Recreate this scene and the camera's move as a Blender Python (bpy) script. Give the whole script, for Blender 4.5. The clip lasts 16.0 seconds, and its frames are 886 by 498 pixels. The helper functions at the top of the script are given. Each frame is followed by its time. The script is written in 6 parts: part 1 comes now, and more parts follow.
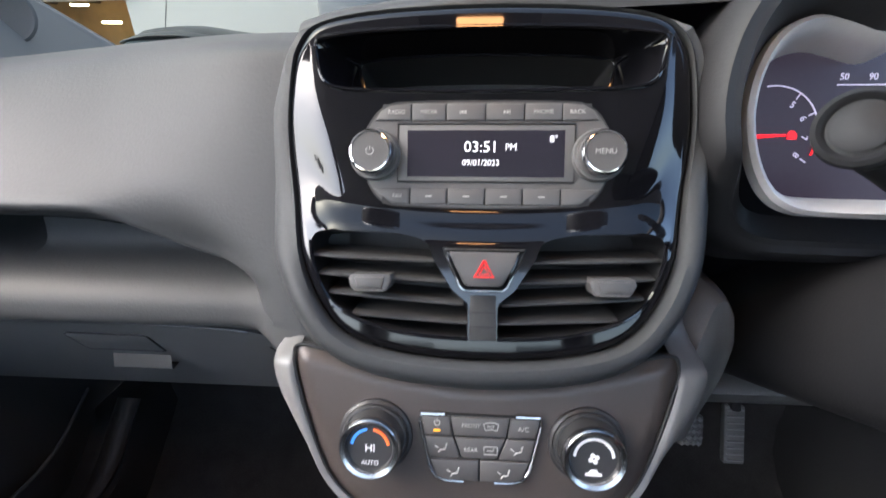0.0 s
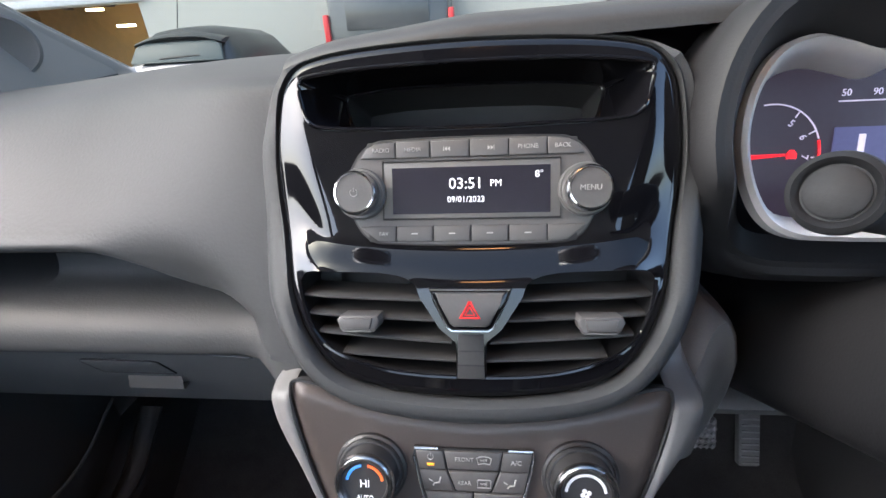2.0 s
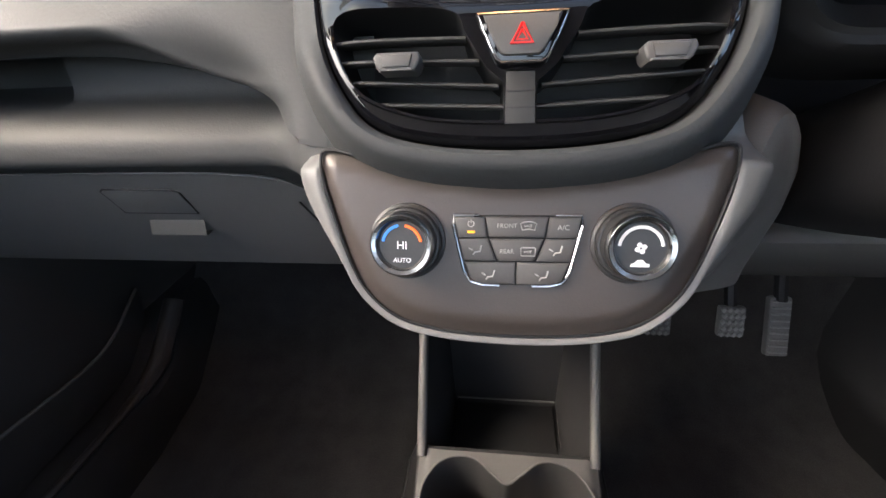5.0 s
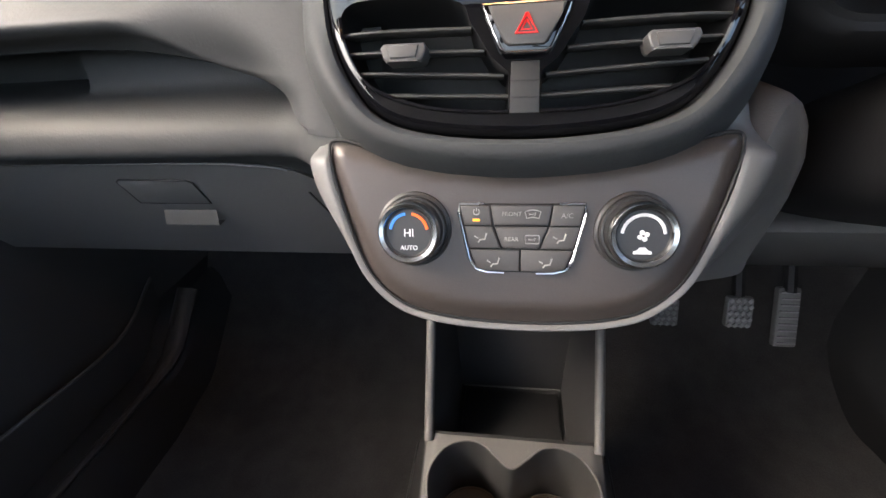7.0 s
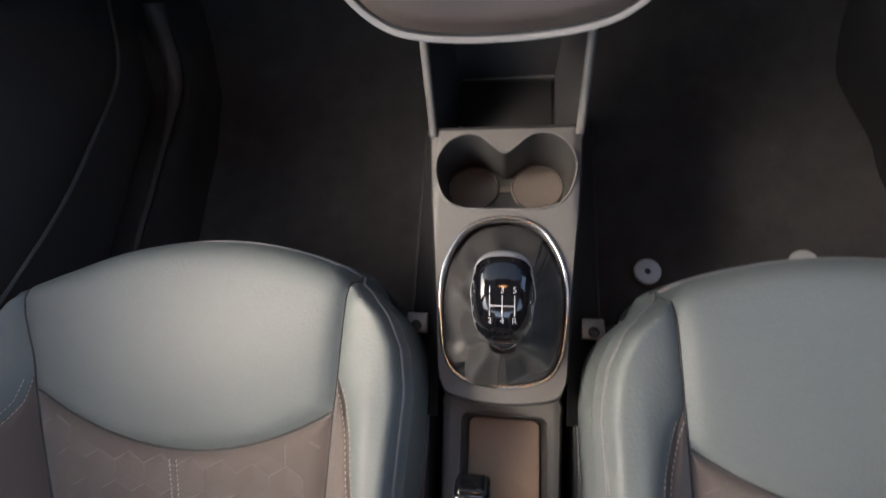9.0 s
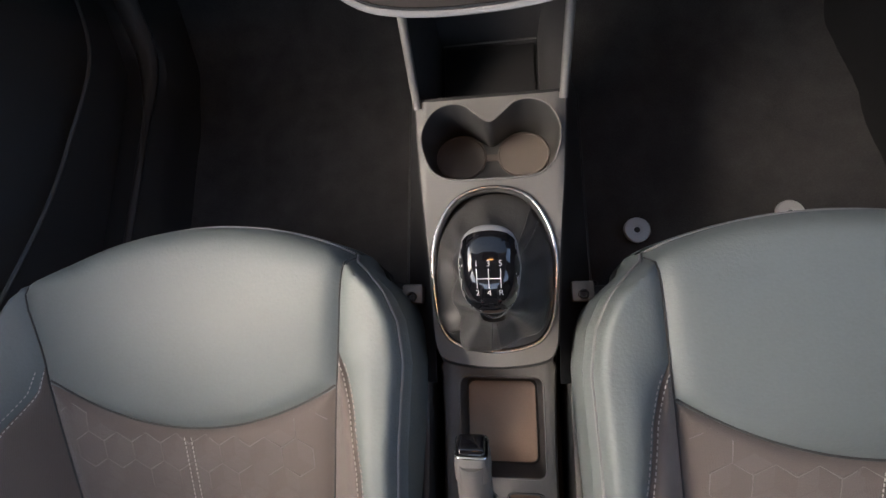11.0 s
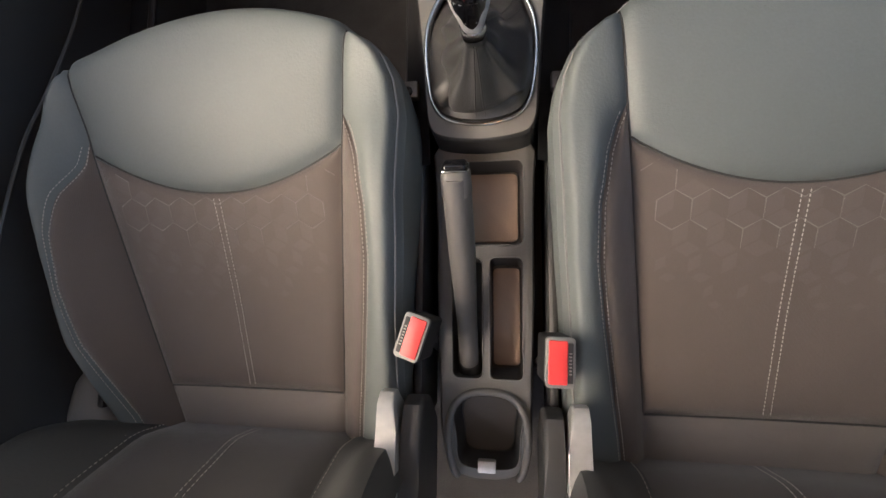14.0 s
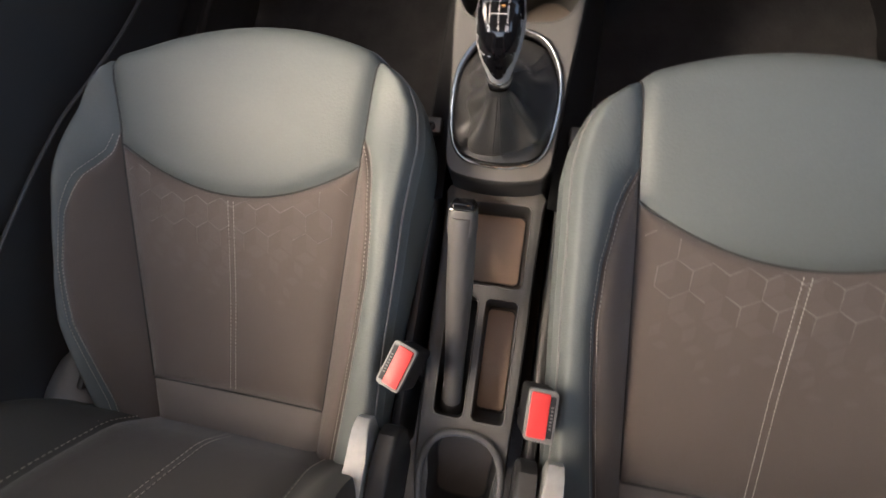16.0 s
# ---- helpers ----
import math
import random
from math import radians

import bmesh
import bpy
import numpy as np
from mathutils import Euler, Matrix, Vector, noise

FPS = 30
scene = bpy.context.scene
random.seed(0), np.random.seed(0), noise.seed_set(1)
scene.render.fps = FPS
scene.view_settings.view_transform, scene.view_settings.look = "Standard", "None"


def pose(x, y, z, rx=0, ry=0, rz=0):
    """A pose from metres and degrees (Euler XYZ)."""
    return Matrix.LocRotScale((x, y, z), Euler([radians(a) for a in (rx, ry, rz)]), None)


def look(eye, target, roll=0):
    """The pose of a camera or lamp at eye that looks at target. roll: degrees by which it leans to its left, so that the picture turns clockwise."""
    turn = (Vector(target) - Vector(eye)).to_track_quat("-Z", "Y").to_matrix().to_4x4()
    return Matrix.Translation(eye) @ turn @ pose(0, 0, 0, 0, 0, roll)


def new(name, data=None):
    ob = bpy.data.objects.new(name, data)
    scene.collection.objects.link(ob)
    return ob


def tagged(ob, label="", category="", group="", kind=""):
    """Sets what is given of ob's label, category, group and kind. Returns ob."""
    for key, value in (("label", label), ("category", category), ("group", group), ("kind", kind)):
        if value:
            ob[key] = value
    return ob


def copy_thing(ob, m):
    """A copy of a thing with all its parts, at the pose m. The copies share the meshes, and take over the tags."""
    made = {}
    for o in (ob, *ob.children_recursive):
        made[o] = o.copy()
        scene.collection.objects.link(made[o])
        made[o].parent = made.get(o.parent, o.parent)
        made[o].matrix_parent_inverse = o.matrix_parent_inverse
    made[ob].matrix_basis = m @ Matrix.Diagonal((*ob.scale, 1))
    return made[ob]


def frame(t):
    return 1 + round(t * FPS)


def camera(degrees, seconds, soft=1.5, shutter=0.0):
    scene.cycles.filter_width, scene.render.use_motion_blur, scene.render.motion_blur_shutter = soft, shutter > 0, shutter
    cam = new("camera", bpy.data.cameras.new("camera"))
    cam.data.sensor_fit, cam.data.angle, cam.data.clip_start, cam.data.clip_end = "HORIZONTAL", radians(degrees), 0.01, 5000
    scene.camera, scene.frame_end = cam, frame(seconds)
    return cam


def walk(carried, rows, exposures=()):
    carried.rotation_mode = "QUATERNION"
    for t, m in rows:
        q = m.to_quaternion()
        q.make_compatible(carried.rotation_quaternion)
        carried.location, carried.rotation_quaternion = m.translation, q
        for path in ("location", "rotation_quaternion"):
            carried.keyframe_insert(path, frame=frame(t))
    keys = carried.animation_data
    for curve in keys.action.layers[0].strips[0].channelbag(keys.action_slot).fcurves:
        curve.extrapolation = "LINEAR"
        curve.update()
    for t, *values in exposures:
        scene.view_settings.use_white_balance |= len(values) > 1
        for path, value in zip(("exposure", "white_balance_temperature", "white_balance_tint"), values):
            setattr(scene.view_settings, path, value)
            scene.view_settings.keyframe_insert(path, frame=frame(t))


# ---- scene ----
cam = camera(91.93, 16.0, soft=1.5, shutter=0.6)
PATH = [
    (0, (-0.0074, 0.1875, 0.8211), (-0.0729, 1.0952, 0.4065), -0.69),
    (0.5, (0.0060, 0.1988, 0.8412), (-0.0799, 1.1004, 0.4171), -1.86),
    (1, (0.0091, 0.1986, 0.8447), (-0.0870, 1.0961, 0.4144), -2.72),
    (1.5, (0.0088, 0.2003, 0.8452), (-0.0890, 1.0954, 0.4103), -3.19),
    (2, (0.0103, 0.2013, 0.8473), (-0.0936, 1.0949, 0.4107), -3.41),
    (2.5, (0.0103, 0.2014, 0.8470), (-0.0946, 1.0932, 0.4068), -3.26),
    (3, (0.0104, 0.2016, 0.8480), (-0.0944, 1.0869, 0.3949), -2.74),
    (3.5, (0.0180, 0.1950, 0.8430), (-0.1265, 1.0525, 0.3500), -3.40),
    (3.8, (-0.0027, 0.1555, 0.7604), (-0.1068, 1.0217, 0.2715), -2.27),
    (4, (-0.0070, 0.1553, 0.7270), (-0.1085, 1.0236, 0.2413), -1.85),
    (4.5, (-0.0105, 0.1601, 0.7294), (-0.1271, 1.0198, 0.2320), -2.79),
    (7, (-0.0078, 0.1533, 0.7311), (-0.1562, 0.9909, 0.2055), -4.30),
    (8, (-0.0061, 0.1500, 0.7292), (-0.1680, 0.9010, 0.0891), -6.39),
    (8.5, (0.0084, 0.1336, 0.7670), (-0.1492, 0.6124, -0.0967), -13.65),
    (9, (0.0072, 0.1452, 0.7785), (-0.1469, 0.4260, -0.1689), -26.63),
    (9.5, (0.0137, 0.1477, 0.7824), (-0.1377, 0.3563, -0.1838), -35.93),
    (12, (0.0156, 0.1516, 0.7949), (-0.1286, 0.3507, -0.1744), -36.96),
    (12.5, (0.0261, 0.0777, 0.8157), (-0.1259, 0.2141, -0.1632), -48.79),
    (13, (0.0280, -0.0235, 0.8171), (-0.1304, 0.0977, -0.1628), -53.05),
    (13.5, (0.0376, -0.0682, 0.8179), (-0.1250, 0.0351, -0.1634), -57.75),
    (14, (0.0386, -0.0656, 0.8196), (-0.1240, 0.0255, -0.1629), -60.75),
    (14.5, (0.0381, -0.0646, 0.8255), (-0.1207, 0.0297, -0.1573), -59.39),
    (15, (0.0448, -0.0626, 0.8256), (-0.1126, 0.0438, -0.1562), -55.18),
    (15.5, (0.0458, -0.0625, 0.8255), (-0.1108, 0.0571, -0.1549), -50.65),
    (16, (0.0461, -0.0603, 0.8244), (-0.1358, 0.0976, -0.1461), -40.83),
]
EXPOSURES = [(0, 2.09, 6050, 9), (3.3, 2.09, 6050, 9), (4.1, 2.20, 6700, 9), (7.6, 2.20, 6750, 9), (8.5, 2.11, 6800, 11), (9.2, 2.03, 6500, 10), (12.2, 2.03, 6550, 10), (13.4, 2.16, 7200, 11), (16, 2.16, 7200, 11)]
walk(cam, [(t, look(eye, target, roll)) for t, eye, target, roll in PATH], exposures=EXPOSURES)
SKY, SUN, DOME_GLOW, GLOW = 0.37, 0.22, 54.0, 0.2

# ---- light ----
world = bpy.data.worlds.new("world")
scene.world = world
world.use_nodes = True
wn = world.node_tree
sky = wn.nodes.new("ShaderNodeTexSky")
sky.sky_type, sky.sun_disc = "NISHITA", False
sky.sun_elevation, sky.sun_rotation = radians(47), radians(-110)
sky.dust_density, sky.air_density, sky.ozone_density = 4.0, 1.0, 0.6
wn.links.new(sky.outputs[0], wn.nodes["Background"].inputs[0])
wn.nodes["Background"].inputs[1].default_value = SKY
sun = bpy.data.lights.new("sun", "SUN")
sun.energy, sun.angle, sun.color = SUN, radians(55), (0.95, 0.97, 1.0)
new("sun", sun).matrix_world = look((-4.0, -1.2, 5.2), (0, 0.2, 0.6))


# ---- materials ----
def material(name, colour, rough=0.5, metal=0.0, bump=0.0, scale=400.0, vary=0.15, coat=0.0, emit=None, power=0.0, spec=0.5, patch=9.0, sheen=0.0):
    """A surface with grain (bump and colour at scale) and slow variation (patch) in colour and gloss."""
    m = bpy.data.materials.new(name)
    m.use_nodes = True
    n, link = m.node_tree.nodes, m.node_tree.links.new
    p = n["Principled BSDF"]
    p.inputs["Metallic"].default_value = metal
    p.inputs["Specular IOR Level"].default_value = spec
    p.inputs["Coat Weight"].default_value = coat
    p.inputs["Coat Roughness"].default_value = 0.04
    p.inputs["Sheen Weight"].default_value = sheen
    co = n.new("ShaderNodeTexCoord")
    big = n.new("ShaderNodeTexNoise")
    big.inputs["Scale"].default_value, big.inputs["Detail"].default_value = patch, 5
    fine = n.new("ShaderNodeTexNoise")
    fine.inputs["Scale"].default_value, fine.inputs["Detail"].default_value = scale, 3
    for t in (big, fine):
        link(co.outputs["Object"], t.inputs["Vector"])
    mix = n.new("ShaderNodeMix")
    mix.data_type = "FLOAT"
    mix.inputs[0].default_value = 0.4
    link(big.outputs["Fac"], mix.inputs[2])
    link(fine.outputs["Fac"], mix.inputs[3])
    ramp = n.new("ShaderNodeValToRGB")
    ramp.color_ramp.elements[0].position, ramp.color_ramp.elements[1].position = 0.3, 0.7
    ramp.color_ramp.elements[0].color = (*[c * (1 - vary) for c in colour], 1)
    ramp.color_ramp.elements[1].color = (*[min(1, c * (1 + vary)) for c in colour], 1)
    link(mix.outputs[0], ramp.inputs[0])
    link(ramp.outputs[0], p.inputs["Base Color"])
    rr = n.new("ShaderNodeMapRange")
    rr.inputs[3].default_value, rr.inputs[4].default_value = max(0.0, rough - 0.06), min(1.0, rough + 0.06)
    link(big.outputs["Fac"], rr.inputs[0])
    link(rr.outputs[0], p.inputs["Roughness"])
    if bump:
        b = n.new("ShaderNodeBump")
        b.inputs["Strength"].default_value, b.inputs["Distance"].default_value = bump, 0.0006
        link(fine.outputs["Fac"], b.inputs["Height"])
        link(b.outputs[0], p.inputs["Normal"])
    if emit:
        p.inputs["Emission Color"].default_value = (*emit, 1)
        p.inputs["Emission Strength"].default_value = power * GLOW
    return m


def fabric(name, colour):
    """Woven seat cloth: fine weave relief over slow shading."""
    m = material(name, colour, 0.85, 0, 0.5, 900, 0.12, sheen=0.25)
    n, link = m.node_tree.nodes, m.node_tree.links.new
    wave = n.new("ShaderNodeTexWave")
    wave.inputs["Scale"].default_value, wave.inputs["Distortion"].default_value = 260, 1.5
    co = n.new("ShaderNodeTexCoord")
    link(co.outputs["Object"], wave.inputs["Vector"])
    b = n.new("ShaderNodeBump")
    b.inputs["Strength"].default_value, b.inputs["Distance"].default_value = 0.25, 0.0004
    link(wave.outputs["Fac"], b.inputs["Height"])
    old = [k for k in n if k.type == "BUMP" and k is not b][0]
    link(old.outputs[0], b.inputs["Normal"])
    link(b.outputs[0], n["Principled BSDF"].inputs["Normal"])
    return m


SOFT = material("soft_dash_plastic", (0.043, 0.045, 0.046), 0.6, 0, 0.35, 420, 0.08, spec=0.3)
BEZEL = material("satin_bezel_paint", (0.46, 0.455, 0.45), 0.36, 0.35, 0, 300, 0.05)
PILLARTRIM = material("pale_pillar_plastic", (0.15, 0.143, 0.132), 0.6, 0, 0.3, 500, 0.08)
PILLAR = material("dark_grained_pillar_plastic", (0.050, 0.050, 0.050), 0.55, 0, 0.2, 600, 0.1)
SHELL = material("grained_grey_plastic", (0.094, 0.092, 0.089), 0.5, 0, 0.25, 600, 0.1)
# same plastic as the dashboard, paler to carry the light on the lid
GLOVE = material("lightened_glovebox_plastic", (0.122, 0.121, 0.119), 0.55, 0, 0.25, 600, 0.1)
BIN = material("matt_bin_plastic", (0.021, 0.021, 0.022), 0.75, 0, 0.2, 500, 0.12, spec=0.25)
KICK = material("brown_grey_kick_plastic", (0.032, 0.027, 0.025), 0.6, 0, 0.25, 600, 0.1)
SHOULDER = material("mid_grey_plastic", (0.125, 0.121, 0.117), 0.5, 0, 0.25, 600, 0.1)
DARK = material("dark_plastic", (0.030, 0.030, 0.030), 0.5, 0, 0.12, 500, 0.15)
BLACK = material("black_plastic", (0.008, 0.008, 0.009), 0.6, 0, 0.2, 500, 0.2)
PIANO = material("piano_black", (0.004, 0.004, 0.005), 0.055, 0, 0, 300, 0.1, spec=0.4)
SATIN = material("satin_climate_panel", (0.073, 0.061, 0.055), 0.36, 0.3, 0.1, 700, 0.06)
TRIM = material("silver_grey_trim", (0.165, 0.162, 0.158), 0.5, 0.1, 0.05, 600, 0.06)
CHROME = material("chrome", (0.72, 0.72, 0.72), 0.1, 1.0, 0, 300, 0.05)
DARKCHROME = material("dark_chrome", (0.42, 0.42, 0.42), 0.2, 1.0, 0, 300, 0.05)
DULLCHROME = material("satin_chrome", (0.5, 0.5, 0.51), 0.26, 1.0, 0, 300, 0.05)
LEATHER = material("grey_leatherette", (0.101, 0.117, 0.115), 0.58, 0, 0.45, 330, 0.07)
CLOTH = fabric("brown_grey_seat_cloth", (0.084, 0.067, 0.058))
CARPET = material("dark_floor_carpet", (0.031, 0.029, 0.029), 0.95, 0, 1.0, 420, 0.5, sheen=0.15, patch=24)
BUTTON = material("button_grey", (0.075, 0.072, 0.070), 0.45, 0, 0.15, 600, 0.08)
KNOBFACE = material("knob_dark", (0.03, 0.03, 0.031), 0.4, 0, 0.2, 500, 0.1)
WHITE = material("white_marking", (0.8, 0.8, 0.8), 0.5, emit=(0.9, 0.92, 1.0), power=0.18)
DIMWHITE = material("grey_marking", (0.32, 0.31, 0.30), 0.5)
THREAD = material("pale_thread", (0.38, 0.35, 0.32), 0.7, 0, 0.5, 900, 0.15)
RED = material("red_plastic", (0.62, 0.045, 0.045), 0.4, 0, 0.05, 500, 0.08)
HAZARD = material("red_hazard_mark", (0.6, 0.02, 0.02), 0.4, emit=(1.0, 0.03, 0.03), power=0.5)
GLOW_RED = material("red_gauge_light", (0.5, 0.01, 0.01), 0.4, emit=(1.0, 0.01, 0.02), power=1.6)
GLOW_WHITE = material("gauge_light", (0.6, 0.55, 0.65), 0.4, emit=(0.85, 0.75, 1.0), power=0.38)
GLOW_BLUE = material("blue_cold_mark", (0.05, 0.2, 0.6), 0.4, emit=(0.06, 0.3, 1.0), power=1.0)
GLOW_ORANGE = material("orange_warm_mark", (0.6, 0.12, 0.03), 0.4, emit=(1.0, 0.14, 0.02), power=1.0)
GLOW_AMBER = material("amber_lamp", (0.6, 0.3, 0.02), 0.4, emit=(1.0, 0.32, 0.02), power=1.6)
SCREEN = material("dark_display", (0.012, 0.011, 0.016), 0.22, emit=(0.16, 0.14, 0.24), power=0.05, coat=0.4)
SCREENTEXT = material("display_digits", (0.7, 0.7, 0.7), 0.4, emit=(1.0, 0.98, 0.96), power=0.9)
CLUSTERBLUE = material("cluster_display", (0.05, 0.05, 0.1), 0.3, emit=(0.18, 0.18, 0.45), power=0.35)
# faint purple emission stands in for the haze over the lit dials
DIAL = material("dial_face", (0.016, 0.014, 0.018), 0.3, 0, 0, 300, 0.2, coat=0.5, emit=(0.42, 0.26, 0.44), power=0.08)
METAL = material("bare_steel", (0.6, 0.58, 0.56), 0.42, 0.8, 0.2, 300, 0.15)
RUBBER = material("pedal_rubber", (0.16, 0.157, 0.153), 0.65, 0, 0.4, 300, 0.2)
HEADLINER = material("light_headliner", (0.62, 0.61, 0.59), 0.9, 0, 0.6, 500, 0.06)
CUPMAT = material("cup_mat_rubber", (0.085, 0.072, 0.062), 0.6, 0, 0.4, 500, 0.08)
SILVER = material("silver_paint", (0.36, 0.36, 0.36), 0.36, 0.35, 0, 300, 0.05)
BRACKET = material("dull_bracket_steel", (0.14, 0.13, 0.12), 0.5, 0.6, 0.2, 300, 0.2)
# orange tint: the dome lamp's warm light is put into the mat's colour
TRAYMAT = material("warm_lit_tray_mat", (0.27, 0.19, 0.14), 0.6, 0, 0.4, 500, 0.08)


# ---- mesh helpers ----
def link_mesh(name, bm, mat, smooth=True):
    bmesh.ops.recalc_face_normals(bm, faces=bm.faces[:])
    me = bpy.data.meshes.new(name)
    bm.to_mesh(me)
    bm.free()
    for p in me.polygons:
        p.use_smooth = smooth
    if smooth:
        me.set_sharp_from_angle(angle=radians(42))
    me.materials.append(mat)
    return new(name, me)


def part(name, bm, mat, parent=None, label="", smooth=True):
    ob = link_mesh(name, bm, mat, smooth)
    if parent:
        ob.parent = parent
        ob.matrix_parent_inverse = parent.matrix_basis.inverted()
    if label:
        ob["label"] = label
    return ob


def thing(name, at, label, category, group="", kind=""):
    ob = new(name)
    ob.location = at
    ob.empty_display_size = 0.02
    return tagged(ob, label, category, group, kind)


def structure(name, bm, mat, label, smooth=True):
    return tagged(link_mesh(name, bm, mat, smooth), label, name.split("_")[0], kind="structure")


def spline(pts, n, closed=False):
    """n points of a smooth curve through pts (tuples of any size)."""
    p = [np.array(q, float) for q in pts]
    m = len(p)
    out = []
    spans = m if closed else m - 1
    for k in range(n):
        s = k * spans / (n if closed else n - 1)
        i = min(int(s), spans - 1)
        f = s - i
        if closed:
            a, b, c, d = p[(i - 1) % m], p[i % m], p[(i + 1) % m], p[(i + 2) % m]
        else:
            b, c = p[i], p[i + 1]
            a = p[i - 1] if i else 2 * b - c
            d = p[i + 2] if i + 2 < m else 2 * c - b
        out.append(0.5 * (2 * b + (c - a) * f + (2 * a - 5 * b + 4 * c - d) * f**2 + (3 * b - a - 3 * c + d) * f**3))
    return out


def grid(rows, bm=None, close_u=False, close_v=False, caps=False):
    """A surface through rows of points."""
    bm = bm or bmesh.new()
    vs = [[bm.verts.new(tuple(map(float, q))) for q in r] for r in rows]
    nr, nc = len(vs), len(vs[0])
    for i in range(nr if close_v else nr - 1):
        for j in range(nc if close_u else nc - 1):
            try:
                bm.faces.new((vs[i][j], vs[i][(j + 1) % nc], vs[(i + 1) % nr][(j + 1) % nc], vs[(i + 1) % nr][j]))
            except ValueError:
                pass
    if caps:
        for r in (vs[0], vs[-1]):
            try:
                bm.faces.new(r)
            except ValueError:
                pass
    return bm


def tube(pts, radius, closed=False, sides=8, flat=1.0, bm=None, up=(0, 0, 1)):
    """A rod along pts; radius may be a list. flat squashes it along up."""
    p = [Vector(q) for q in pts]
    rows = []
    for i, q in enumerate(p):
        a = p[(i - 1) % len(p)] if closed or i else q
        b = p[(i + 1) % len(p)] if closed or i < len(p) - 1 else q
        d = (b - a).normalized()
        side = d.cross(Vector(up))
        side = side.normalized() if side.length > 1e-4 else Vector((1, 0, 0))
        top = side.cross(d).normalized()
        r = radius[i] if isinstance(radius, (list, tuple)) else radius
        rows.append([q + side * r * math.cos(2 * math.pi * k / sides) + top * r * flat * math.sin(2 * math.pi * k / sides) for k in range(sides)])
    return grid(rows, bm, close_u=True, close_v=closed, caps=not closed)


def prism(poly, place, w0, w1, bevel=0.0, bm=None, segments=2):
    """A plate with the outline poly (u, v) between the depths w0 and w1, mapped by place(u, v, w)."""
    bm = bm or bmesh.new()
    start = len(bm.verts)
    lo = [bm.verts.new(tuple(place(u, v, w0))) for u, v in poly]
    hi = [bm.verts.new(tuple(place(u, v, w1))) for u, v in poly]
    n = len(poly)
    faces = [bm.faces.new(hi), bm.faces.new(lo[::-1])]
    faces += [bm.faces.new((lo[i], lo[(i + 1) % n], hi[(i + 1) % n], hi[i])) for i in range(n)]
    if bevel:
        bm.edges.ensure_lookup_table()
        rim = list({e for e in faces[0].edges})
        bmesh.ops.bevel(bm, geom=rim, offset=bevel, segments=segments, affect="EDGES", profile=0.5)
    return bm


def box(c, size, bevel=0.0, turn=None, bm=None, segments=2):
    b = bmesh.new()
    bmesh.ops.create_cube(b, size=1.0)
    bmesh.ops.scale(b, vec=size, verts=b.verts)
    if bevel:
        bmesh.ops.bevel(b, geom=b.edges[:], offset=bevel, segments=segments, affect="EDGES", profile=0.5)
    m = Matrix.Translation(c) @ (turn or Matrix())
    bmesh.ops.transform(b, matrix=m, verts=b.verts)
    if bm is None:
        return b
    me = bpy.data.meshes.new("t")
    b.to_mesh(me)
    b.free()
    bm.from_mesh(me)
    bpy.data.meshes.remove(me)
    return bm


def lathe(profile, m, sides=40, bm=None):
    """A turned body: profile of (radius, height) about local z of the pose m."""
    rows = [[m @ Vector((r * math.cos(2 * math.pi * k / sides), r * math.sin(2 * math.pi * k / sides), h)) for k in range(sides)] for r, h in profile]
    return grid(rows, bm, close_u=True)


def inside(q, poly):
    c, n = False, len(poly)
    for i in range(n):
        (x1, y1), (x2, y2) = poly[i], poly[i - 1]
        if (y1 > q[1]) != (y2 > q[1]) and q[0] < (x2 - x1) * (q[1] - y1) / (y2 - y1) + x1:
            c = not c
    return c


def nearest(q, poly):
    best, far = None, 9e9
    for i in range(len(poly)):
        a, b = np.array(poly[i - 1]), np.array(poly[i])
        d = b - a
        f = min(1, max(0, float((np.array(q) - a) @ d) / max(1e-12, float(d @ d))))
        c = a + f * d
        k = float(((c - np.array(q)) ** 2).sum())
        if k < far:
            best, far = c, k
    return best


def sheet(outline, holes, place, height, step):
    """A finely meshed skin inside outline and outside holes, at the height given over (u, v); its borders follow the outlines."""
    us, vs = [q[0] for q in outline], [q[1] for q in outline]
    nu, nv = int((max(us) - min(us)) / step) + 2, int((max(vs) - min(vs)) / step) + 2
    bm, at = bmesh.new(), {}
    edge = [outline, *holes]

    def vert(i, j):
        if (i, j) not in at:
            at[i, j] = bm.verts.new((min(us) + i * step, min(vs) + j * step, 0))
        return at[i, j]

    for i in range(nu):
        for j in range(nv):
            q = (min(us) + (i + 0.5) * step, min(vs) + (j + 0.5) * step)
            if inside(q, outline) and not any(inside(q, h) for h in holes):
                bm.faces.new((vert(i, j), vert(i + 1, j), vert(i + 1, j + 1), vert(i, j + 1)))
    for v in [v for v in bm.verts if v.is_boundary]:
        q = min((nearest((v.co.x, v.co.y), e) for e in edge), key=lambda c: (c[0] - v.co.x) ** 2 + (c[1] - v.co.y) ** 2)
        v.co.x, v.co.y = q
    for v in bm.verts:
        u, w = v.co.x, v.co.y
        v.co = place(u, w, height(u, w))
    return bm


